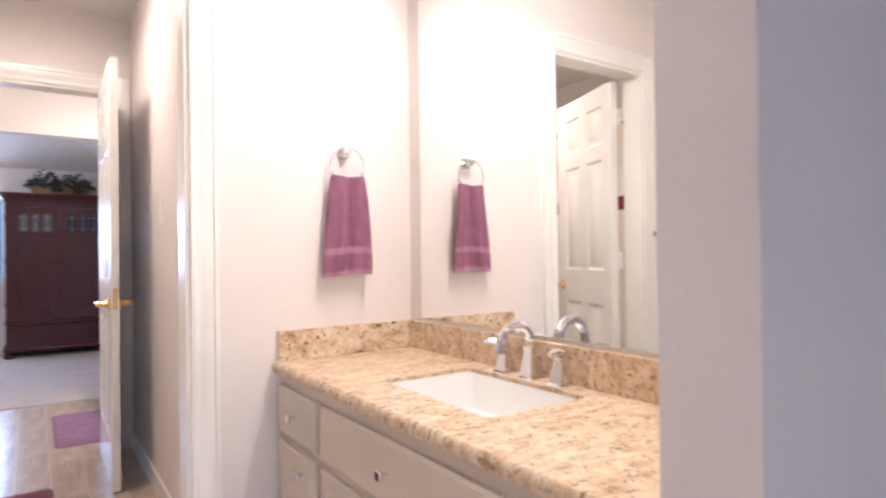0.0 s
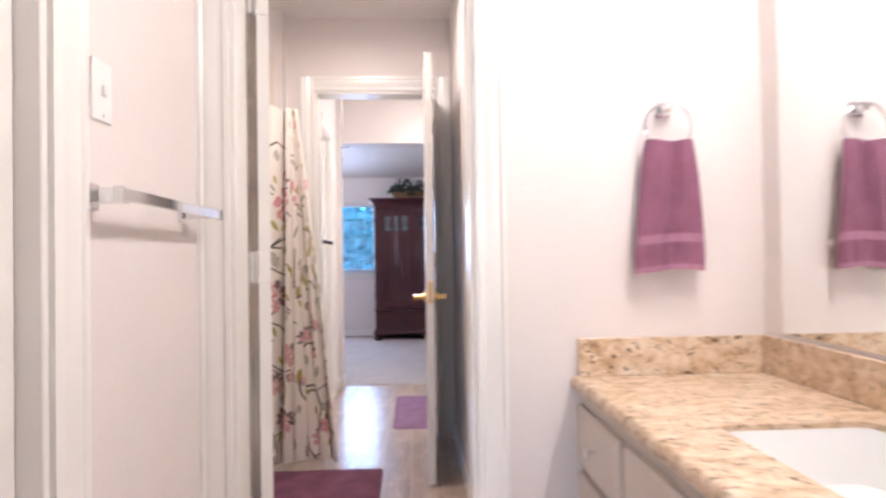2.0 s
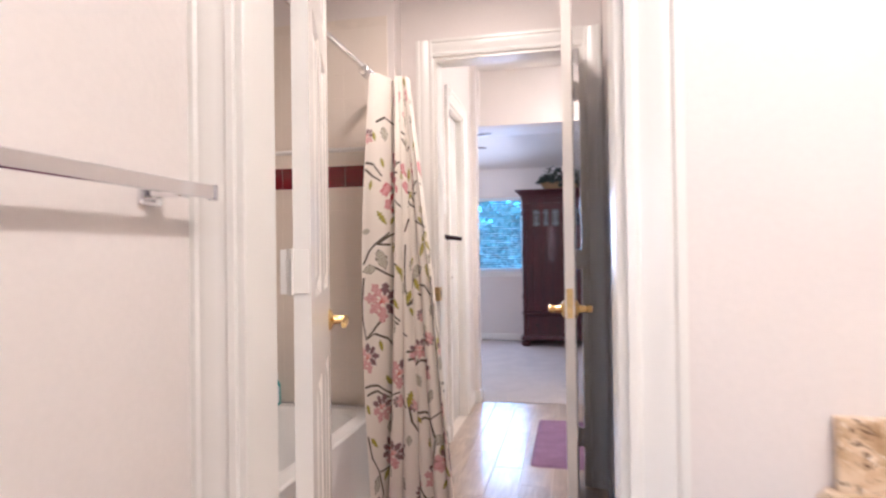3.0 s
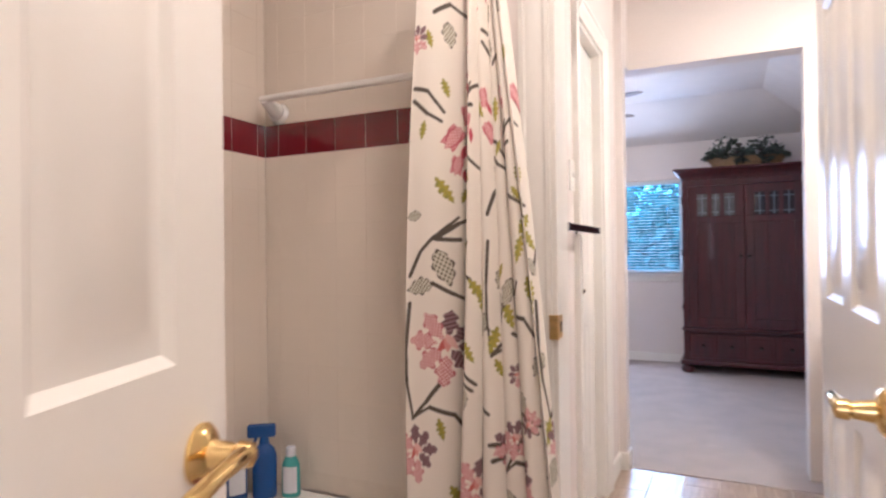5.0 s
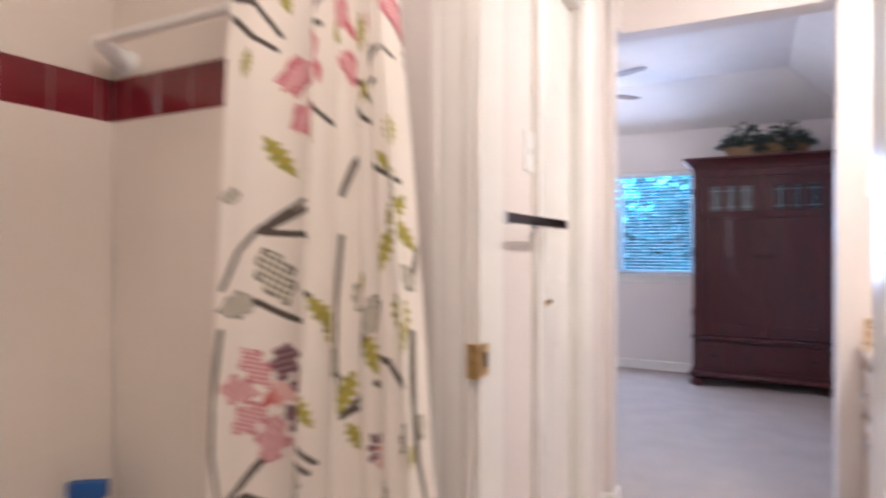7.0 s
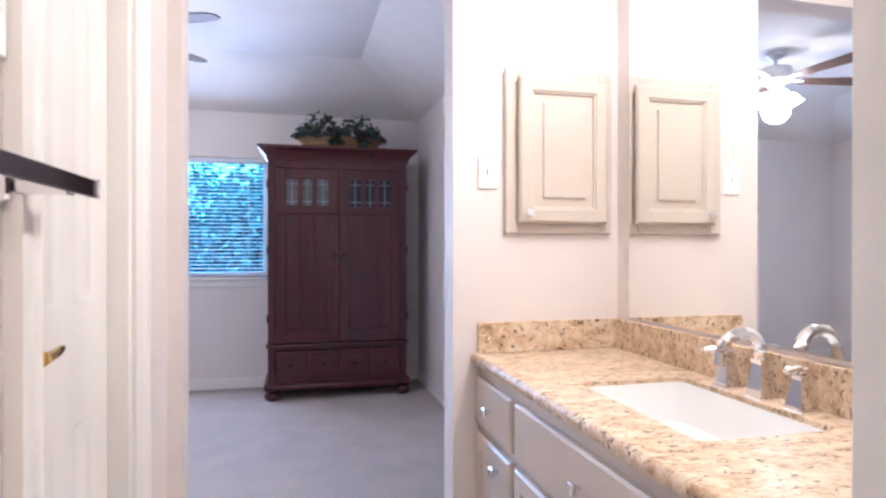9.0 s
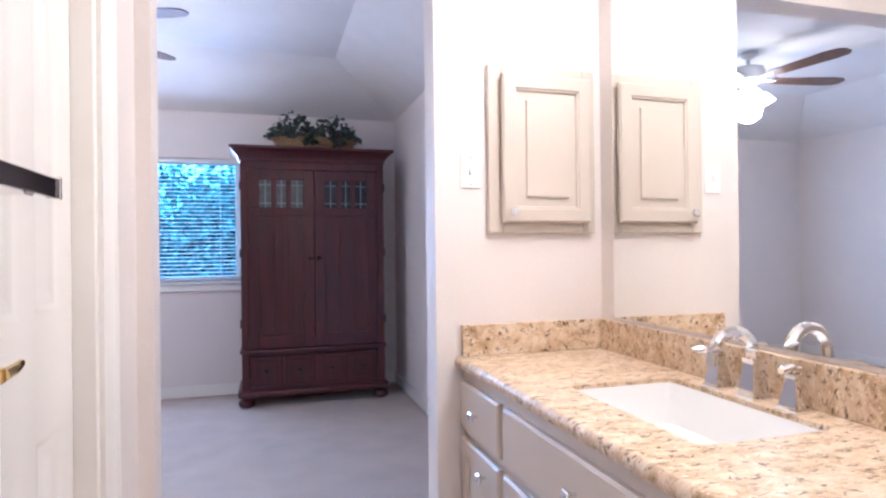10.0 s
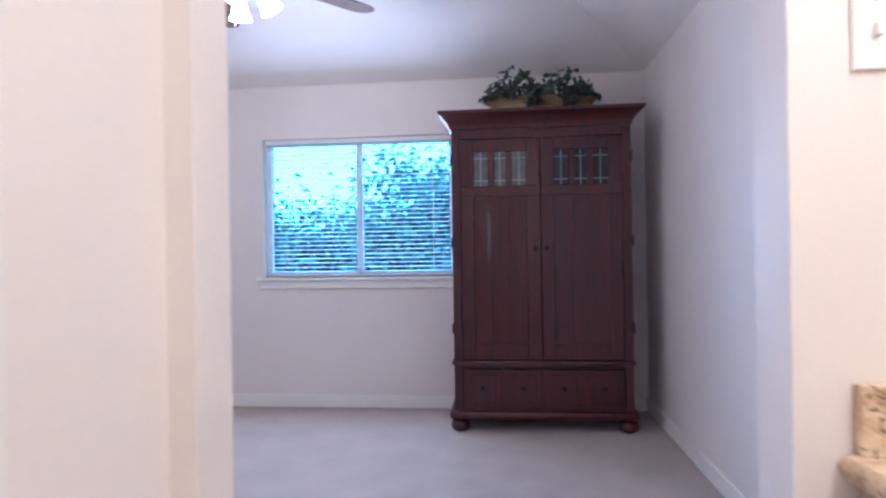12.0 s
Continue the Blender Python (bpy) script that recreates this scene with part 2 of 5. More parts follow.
def thing(name, m, label, category, group="", kind=""):
    o = new(name)
    o.matrix_world = m
    return tagged(o, label, category, group, kind)


def single(name, bm, mat, label, category, group="", kind="", m=None):
    o = new(name, mesh_of(name, bm, mat))
    if m is not None:
        o.matrix_world = m
    return tagged(o, label, category, group, kind)


def boxes(*specs, bevel=0.0):
    bm = bmesh.new()
    for lo, hi in specs:
        box(bm, lo, hi, bevel)
    return bm


def structure(name, specs, mat, label, category, bevel=0.0):
    return single(name, boxes(*specs, bevel=bevel), mat, label, category, kind="structure")


# ---- structure ----
H = 2.53
DH = 2.09
PW = "smooth warm white painted wall"
structure("wall_bedroom_side", [((-2.72, 1.77, 0), (0.10, 1.89, H)), ((0.10, 1.77, 2.06), (1.0, 1.89, H)), ((1.0, 1.77, 0), (2.72, 1.89, H))], M_WALL, PW, "wall")
structure("wall_linen_south", [((-0.06, 1.89, 0), (0.06, 2.34, H)), ((-0.06, 2.34, 2.03), (0.06, 2.81, H)), ((-0.06, 2.81, 0), (0.06, 3.487, H))], M_WALL, PW, "wall")
structure("wall_towel_ring", [((-0.06, 3.487, 0), (0.143, 3.6, H)), ((0.143, 3.487, DH), (0.815, 3.6, H)), ((0.815, 3.487, 0), (1.76, 3.6, H))], M_WALL, PW, "wall")
structure("wall_mirror_south", [((1.642, 1.89, 0), (1.76, 3.487, H))], M_WALL, PW, "wall")
structure("wall_tub_west", [((-1.0, 3.487, 0), (-0.874, 5.53, H))], M_WALL, PW, "wall")
structure("wall_tub_south", [((-0.874, 3.487, 0), (-0.06, 3.6, H))], M_WALL, PW, "wall")
structure("wall_tub_east", [((0.885, 3.6, 0), (1.0, 5.41, H))], M_WALL, PW, "wall")
structure("wall_tub_north", [((-0.874, 5.29, 0), (-0.10, 5.53, H)), ((-0.10, 5.41, 0), (0.066, 5.53, H)), ((0.066, 5.41, DH), (0.79, 5.53, H)), ((0.79, 5.41, 0), (1.6, 5.53, H))], M_WALL, PW, "wall")
structure("wall_mirror_north", [((1.485, 5.53, 0), (1.6, 7.1, H))], M_WALL, PW, "wall")
structure("wall_linen_north", [((-0.12, 5.53, 0), (0.0, 6.05, H)), ((-0.12, 6.05, 2.03), (0.0, 6.535, H)), ((-0.12, 6.535, 0), (0.0, 6.9, H))], M_WALL, PW, "wall")
structure("wall_opening_north", [((-2.72, 6.9, 0), (0.04, 7.0, 2.85)), ((-2.72, 7.0, 0), (-0.12, 7.1, 2.85)), ((-0.12, 7.0, 2.10), (0.04, 7.1, 2.85)), ((-2.72, 7.1, 2.10), (0.862, 7.22, 2.85)), ((0.862, 7.1, 0), (1.6, 7.22, 2.85)), ((-2.72, 7.1, 0), (-0.12, 7.22, 2.10))], M_WALL, PW, "wall")
structure("wall_armoire_side", [((1.36, 7.22, 0), (1.48, 10.22, 2.85))], M_WALL, PW, "wall")
WX0, WX1, WZ0, WZ1, WY = -1.19, 0.13, 0.885, 1.83, 10.1
structure("wall_window", [((-2.72, WY, 0), (WX0, WY + 0.12, 2.85)), ((WX1, WY, 0), (1.36, WY + 0.12, 2.85)), ((WX0, WY, 0), (WX1, WY + 0.12, WZ0)), ((WX0, WY, WZ1), (WX1, WY + 0.12, 2.85))], M_WALL, PW, "wall")
structure("wall_bedroom_west", [((-2.84, 6.9, 0), (-2.72, 10.22, 2.85))], M_WALL, PW, "wall")
structure("wall_first_bedroom_west", [((-2.84, -1.92, 0), (-2.72, 1.89, H))], M_WALL, PW, "wall")
structure("wall_first_bedroom_east", [((2.72, -1.92, 0), (2.84, 1.89, H))], M_WALL, PW, "wall")
structure("wall_first_bedroom_south", [((-2.72, -1.92, 0), (-1.4, -1.8, H)), ((0.2, -1.92, 0), (2.72, -1.8, H)), ((-1.4, -1.92, 0), (0.2, -1.8, 0.85)), ((-1.4, -1.92, 1.95), (0.2, -1.8, H))], M_WALL, PW, "wall")
structure("ceiling_bath", [((-1.0, 1.77, H), (1.76, 7.1, H + 0.1))], M_CEIL, "flat white painted bathroom ceiling", "ceiling")
structure("ceiling_first_bedroom", [((-2.84, -1.92, H), (2.84, 1.77, H + 0.1))], M_CEIL, "flat white painted bedroom ceiling", "ceiling")


def tray_ceiling():
    bm = bmesh.new()
    o = [(-2.72, 7.22), (1.36, 7.22), (1.36, WY), (-2.72, WY)]
    i = [(-2.17, 7.6), (0.81, 7.6), (0.81, 9.52), (-2.17, 9.52)]
    ov = [bm.verts.new((x, y, 2.19)) for x, y in o]
    iv = [bm.verts.new((x, y, 2.5)) for x, y in i]
    for k in range(4):
        bm.faces.new((ov[k], ov[(k + 1) % 4], iv[(k + 1) % 4], iv[k]))
    bm.faces.new(iv)
    r = bmesh.ops.extrude_face_region(bm, geom=bm.faces[:])
    for v in r["geom"]:
        if isinstance(v, bmesh.types.BMVert):
            v.co.z += 0.1
    ob = single("ceiling_tray", bm, M_CEIL, "white tray ceiling with sloping edges over the bedroom", "ceiling", kind="structure")
    for p in ob.data.polygons:
        p.use_smooth = False
    return ob


tray_ceiling()
structure("floor_bath", [((-1.0, 1.77, -0.1), (1.76, 6.94, -0.006))], M_GROUT, "grout bed under wood-look tile planks", "floor")
structure("floor_bedroom_carpet", [((-2.84, 6.94, -0.1), (1.6, 10.22, 0.004))], M_CARPET, "pale beige cut-pile bedroom carpet", "floor")
structure("floor_first_bedroom_carpet", [((-2.84, -1.92, -0.1), (2.84, 1.77, 0.004))], M_CARPET, "pale beige cut-pile bedroom carpet", "floor")
structure("baseboard_armoire_side", [((1.346, 7.22, 0.004), (1.36, WY, 0.09))], M_TRIM, "white painted baseboard", "baseboard", 0.004)
structure("baseboard_window", [((-2.72, WY - 0.014, 0.004), (1.346, WY, 0.09))], M_TRIM, "white painted baseboard", "baseboard", 0.004)
structure("baseboard_bedroom_west", [((-2.72, 7.22, 0.004), (-2.706, WY - 0.014, 0.09))], M_TRIM, "white painted baseboard", "baseboard", 0.004)
structure("baseboard_stub", [((0.012, 6.888, 0), (0.052, 6.9, 0.09)), ((0.04, 6.9, 0), (0.052, 7.0, 0.09))], M_TRIM, "white painted baseboard round the opening's edge", "baseboard", 0.003)
structure("baseboard_linen_north", [((0.0, 5.55, 0), (0.012, 5.97, 0.09)), ((0.0, 6.62, 0), (0.012, 6.9, 0.09))], M_TRIM, "white painted baseboard", "baseboard", 0.003)
structure("baseboard_linen_south", [((0.06, 2.9, 0), (0.072, 3.47, 0.09))], M_TRIM, "white painted baseboard", "baseboard", 0.003)
structure("baseboard_towel_ring", [((0.9, 3.475, 0), (1.13, 3.487, 0.09))], M_TRIM, "white painted baseboard", "baseboard", 0.003)
structure("baseboard_tub_east", [((0.873, 3.62, 0), (0.885, 5.39, 0.09))], M_TRIM, "white painted baseboard", "baseboard", 0.003)


def casing_profile(bm, a, b, out, inward, w=0.085):
    """Stepped casing board from a to b; out: off the wall; inward: towards the opening."""
    a, b, out, inward = Vector(a), Vector(b), Vector(out), Vector(inward)
    prof = [(0, 0), (0, 0.012), (0.012, 0.014), (0.02, 0.009), (0.034, 0.011), (0.05, 0.019), (0.066, 0.017), (0.072, 0.022), (w, 0.022), (w, 0)]
    r0 = [bm.verts.new(a - inward * t + out * h) for t, h in prof]
    r1 = [bm.verts.new(b - inward * t + out * h) for t, h in prof]
    for k in range(len(prof) - 1):
        bm.faces.new((r0[k], r0[k + 1], r1[k + 1], r1[k]))
    bm.faces.new(r0)
    bm.faces.new(r1)


def door_trim(name, along, lo, hi, top, faces, jamb0, jamb1, label):
    """Casing on the given faces (coordinate, direction) and the jamb lining of an opening. along: 'x' or 'y'."""
    root = thing(name, pose(0, 0, 0), label, "door frame", kind="structure")

    def P(u, v, z):
        return (u, v, z) if along == 'x' else (v, u, z)

    for fc, sgn in faces:
        o = P(0, sgn, 0)
        for a, b, inw in (((lo, 0), (lo, top + 0.085), 1), ((hi, 0), (hi, top + 0.085), -1)):
            bm = bmesh.new()
            casing_profile(bm, P(a[0], fc, a[1]), P(b[0], fc, b[1]), o, P(inw, 0, 0))
            part("casing_leg", bm, M_TRIM, root)
        bm = bmesh.new()
        casing_profile(bm, P(lo, fc + sgn * 0.0015, top), P(hi, fc + sgn * 0.0015, top), o, (0, 0, -1))
        part("casing_head", bm, M_TRIM, root)
    bm = bmesh.new()
    t = 0.016
    for l, h in ((P(lo - 0.001, jamb0, 0), P(lo + t, jamb1, top)), (P(hi - t, jamb0, 0), P(hi + 0.001, jamb1, top)), (P(lo + t, jamb0, top - t), P(hi - t, jamb1, top + 0.001))):
        box(bm, l, h, 0.002)
    part("jamb", bm, M_TRIM, root)
    return root


door_trim("door_frame_tub_south", 'x', 0.143, 0.815, DH, [(3.487, -1), (3.6, 1)], 3.485, 3.602, "white painted stepped door casing to the tub room")
fr2 = door_trim("door_frame_tub_north", 'x', 0.066, 0.79, DH, [(5.41, -1), (5.53, 1)], 5.408, 5.532, "white painted stepped door casing with brass strike plate")
door_trim("door_frame_linen_south", 'y', 2.34, 2.81, 2.03, [(0.06, 1)], -0.06, 0.062, "white painted casing of the linen closet")
door_trim("door_frame_linen_north", 'y', 6.05, 6.535, 2.03, [(0.0, 1)], -0.12, 0.002, "white painted casing of the linen closet")
bm = boxes(((0.082, 5.412, 0.875), (0.0845, 5.447, 0.94)), bevel=0.001)
sp = part("strike_plate", bm, M_STRIKE, fr2, "tarnished brass strike plate")
part("strike_lip", boxes(((0.060, 5.3925, 0.873), (0.0845, 5.3965, 0.942)), ((0.0822, 5.3965, 0.873), (0.0845, 5.412, 0.942)), bevel=0.001), M_STRIKE, sp)
# raised dark patch in place of the shade inside the latch hole
bm = boxes(((0.0845, 5.421, 0.893), (0.0855, 5.438, 0.922)))
part("strike_hole_shade", bm, M_BLACK, sp)

# ---- doors ----


def panel(bm, x0, x1, z0, z1, y, sgn, k_=1.0):
    """Raised panel in a door face at y, facing sgn."""
    rings = [(0.0, 0.0), (0.012, -0.009), (0.022, -0.009), (0.045, -0.002), (0.047, -0.001)]
    loops = []
    for d, h in rings:
        loops.append([bm.verts.new((x, y + sgn * h * k_, z)) for x, z in ((x0 + d, z0 + d), (x1 - d, z0 + d), (x1 - d, z1 - d), (x0 + d, z1 - d))])
    for a, b in zip(loops, loops[1:]):
        for k in range(4):
            bm.faces.new((a[k], a[(k + 1) % 4], b[(k + 1) % 4], b[k]))
    bm.faces.new(loops[-1])


def panel_door(name, m, w, h, label, cols=2, lever=True, lever_end=1, both=True, t=0.035, group="", lever_z=0.912):
    """Door leaf from the hinge at the origin along +x; faces at y = 0 and -t; six raised panels."""
    root = thing(name, m, label, "door", group, "structure")
    st, gap = (0.105, 0.09) if w > 0.6 else (0.07, 0.06)
    zs = [(0.22, 0.80), (1.0, h - 0.42), (h - 0.33, h - 0.11)]
    cw = (w - 2 * st - (cols - 1) * gap) / cols
    bm = bmesh.new()
    rects = []
    for c in range(cols):
        for a, b in zs:
            rects.append((st + c * (cw + gap), st + c * (cw + gap) + cw, a, b))
    xs = sorted({0, w} | {r[0] for r in rects} | {r[1] for r in rects})
    zz = sorted({0, h} | {r[2] for r in rects} | {r[3] for r in rects})
    for y, sgn in ((0, 1), (-t, -1)):
        for i in range(len(xs) - 1):
            for k in range(len(zz) - 1):
                if any(abs(r[0] - xs[i]) < 1e-6 and abs(r[1] - xs[i + 1]) < 1e-6 and abs(r[2] - zz[k]) < 1e-6 and abs(r[3] - zz[k + 1]) < 1e-6 for r in rects):
                    panel(bm, xs[i], xs[i + 1], zz[k], zz[k + 1], y, sgn, 1.0 if both else 0.4)
                else:
                    bm.faces.new([bm.verts.new((x, y, z)) for x, z in ((xs[i], zz[k]), (xs[i + 1], zz[k]), (xs[i + 1], zz[k + 1]), (xs[i], zz[k + 1]))])
    for a, b in (((0, 0), (w, 0)), ((w, 0), (w, h)), ((w, h), (0, h)), ((0, h), (0, 0))):
        bm.faces.new([bm.verts.new(v) for v in ((a[0], 0, a[1]), (b[0], 0, b[1]), (b[0], -t, b[1]), (a[0], -t, a[1]))])
    bmesh.ops.remove_doubles(bm, verts=bm.verts, dist=0.0005)
    part("leaf", bm, M_DOOR, root)
    if lever:
        x = w - 0.06 if lever_end == 1 else 0.06
        if not both:
            bm = bmesh.new()
            z = 0.945
            box(bm, (x - 0.006, 0.0, z - 0.011), (x + 0.006, 0.028, z + 0.011), 0.002)
            tube(bm, [(x, 0.026, z), (x - 0.03, 0.029, z + 0.003), (x - 0.058, 0.027, z + 0.006)], [0.009, 0.008, 0.006], 10)
            part("lever_handle", bm, M_BRASS, root, "small brass lever")
        for y, sgn in ((0, 1), (-t, -1)) if both else ():
            bm = bmesh.new()
            z = lever_z
            lathe(bm, [(0.033, 0), (0.033, 0.004), (0.027, 0.010), (0.016, 0.014), (0.012, 0.040), (0.015, 0.044), (0.013, 0.058), (0.006, 0.062)], 24, Matrix.Translation((x, y, z)) @ Matrix.Rotation(-sgn * math.pi / 2, 4, 'X'))
            d = -lever_end
            tube(bm, [(x, y + sgn * 0.05, z), (x + d * 0.03, y + sgn * 0.054, z + 0.004), (x + d * 0.07, y + sgn * 0.052, z + 0.001), (x + d * 0.105, y + sgn * 0.048, z - 0.006), (x + d * 0.115, y + sgn * 0.047, z - 0.004)], [0.011, 0.010, 0.009, 0.010, 0.006], 14)
            part("lever_handle", bm, M_BRASS, root, "polished brass lever handle with round rose")
        bm = boxes(((w - 0.0005, -t + 0.006, 0.86), (w + 0.0015, -0.006, 0.965)), bevel=0.0005)
        if both:
            part("latch_plate", bm, M_STRIKE, root, "brass latch plate")
    if both:
        for z in (0.22, 1.06, 1.86):
            bm = bmesh.new()
            box(bm, (-0.022, 0.0005, z - 0.045), (0.03, 0.003, z + 0.045), 0.001)
            cyl(bm, (-0.004, 0.006, z - 0.047), (-0.004, 0.006, z + 0.047), 0.0065, n=12)
            box(bm, (-0.004, -t + 0.004, z - 0.045), (-0.0005, 0.026, z + 0.045), 0.001)
            part("hinge", bm, M_TRIM, root, "hinge painted over in white")
    return root


def door_at(hinge, end):
    a = math.degrees(math.atan2(end[1] - hinge[1], end[0] - hinge[0]))
    return pose(hinge[0], hinge[1], 0.012, 0, 0, a)


panel_door("door_tub_south", door_at((0.182, 3.627), (-0.05, 4.262)), 0.675, 2.06, "white six-panel door standing open towards the bathtub", lever_z=0.897)
panel_door("door_tub_north", door_at((0.748, 5.405), (0.738, 4.655)), 0.74, 2.06, "white six-panel door standing open along the side wall", lever_z=0.888)
panel_door("door_linen_south", pose(0.02, 2.358, 0.01, 0, 0, 90) @ pose(0.434, 0, 0, 0, 0, 180), 0.434, 2.0, "narrow closed white panelled linen closet door", lever=False, both=False)
panel_door("door_linen_north", pose(-0.04, 6.517, 0.01, 0, 0, -90), 0.448, 2.0, "narrow closed white panelled linen closet door with brass lever", both=False)

# ---- vanities ----
TOP = 0.757


def rounded_rect(x0, x1, y0, y1, r, n=5):
    pts = []
    for cx, cy, a0 in ((x1 - r, y1 - r, 0), (x0 + r, y1 - r, 90), (x0 + r, y0 + r, 180), (x1 - r, y0 + r, 270)):
        for k in range(n + 1):
            a = radians(a0 + 90 * k / n)
            pts.append((cx + r * math.cos(a), cy + r * math.sin(a)))
    return pts


SINK = (-0.412, -0.095, -1.0, -0.505, 0.025)


def counter_mesh(L, depth):
    bm = bmesh.new()
    th = 0.036
    outer = [(-depth, -L), (0, -L), (0, 0), (-depth, 0)]
    for loop in (outer, rounded_rect(*SINK)):
        vs = [bm.verts.new((x, y, TOP)) for x, y in loop]
        for k in range(len(vs)):
            bm.edges.new((vs[k], vs[(k + 1) % len(vs)]))
    bmesh.ops.triangle_fill(bm, edges=bm.edges[:], use_beauty=True)
    r = bmesh.ops.extrude_face_region(bm, geom=bm.faces[:])
    for v in r["geom"]:
        if isinstance(v, bmesh.types.BMVert):
            v.co.z -= th
    es = [e for e in bm.edges if all(abs(v.co.x + depth) < 1e-5 for v in e.verts) and abs(e.verts[0].co.z - e.verts[1].co.z) < 1e-5]
    bmesh.ops.bevel(bm, geom=es, offset=0.015, segments=4, affect='EDGES', profile=0.5)
    return bm


def basin_mesh():
    bm = bmesh.new()
    x0, x1, y0, y1, r = SINK
    rings = []
    for d, z, rr in ((-0.012, TOP - 0.040, 0.03), (0.0012, TOP - 0.040, 0.025), (0.0012, TOP - 0.012, 0.025), (0.008, TOP - 0.010, 0.027), (0.014, TOP - 0.05, 0.03), (0.024, TOP - 0.115, 0.045), (0.05, TOP - 0.140, 0.05), (0.09, TOP - 0.148, 0.045)):
        rings.append([bm.verts.new((x, y, z)) for x, y in rounded_rect(x0 + d, x1 - d, y0 + d, y1 - d, rr)])
    n = len(rings[0])
    for a, b in zip(rings, rings[1:]):
        for k in range(n):
            bm.faces.new((a[k], a[(k + 1) % n], b[(k + 1) % n], b[k]))
    bm.faces.new(rings[-1])
    return bm


def front_mesh(y0, y1, z0, z1, x, raised, field=((0.05, 0.0), (0.055, 0.010), (0.062, 0.010), (0.088, 0.001))):
    """A cabinet front with eased edge and, for doors, a raised field."""
    bm = bmesh.new()
    t = 0.019
    loops = [(0.0, 0.0), (0.0, t - 0.006), (0.007, t)]
    if raised:
        loops += [(d, t - h) for d, h in field]
    rings = []
    for d, h in loops:
        rings.append([bm.verts.new((x - h, y, z)) for y, z in ((y0 + d, z0 + d), (y1 - d, z0 + d), (y1 - d, z1 - d), (y0 + d, z1 - d))])
    for a, b in zip(rings, rings[1:]):
        for k in range(4):
            bm.faces.new((a[k], a[(k + 1) % 4], b[(k + 1) % 4], b[k]))
    bm.faces.new(rings[-1])
    bm.faces.new(rings[0])
    return bm


def knob_mesh(x, y, z):
    bm = bmesh.new()
    cyl(bm, (x, y, z), (x - 0.016, y, z), 0.005, n=10)
    box(bm, (x - 0.028, y - 0.013, z - 0.013), (x - 0.016, y + 0.013, z + 0.013), 0.003)
    return bm


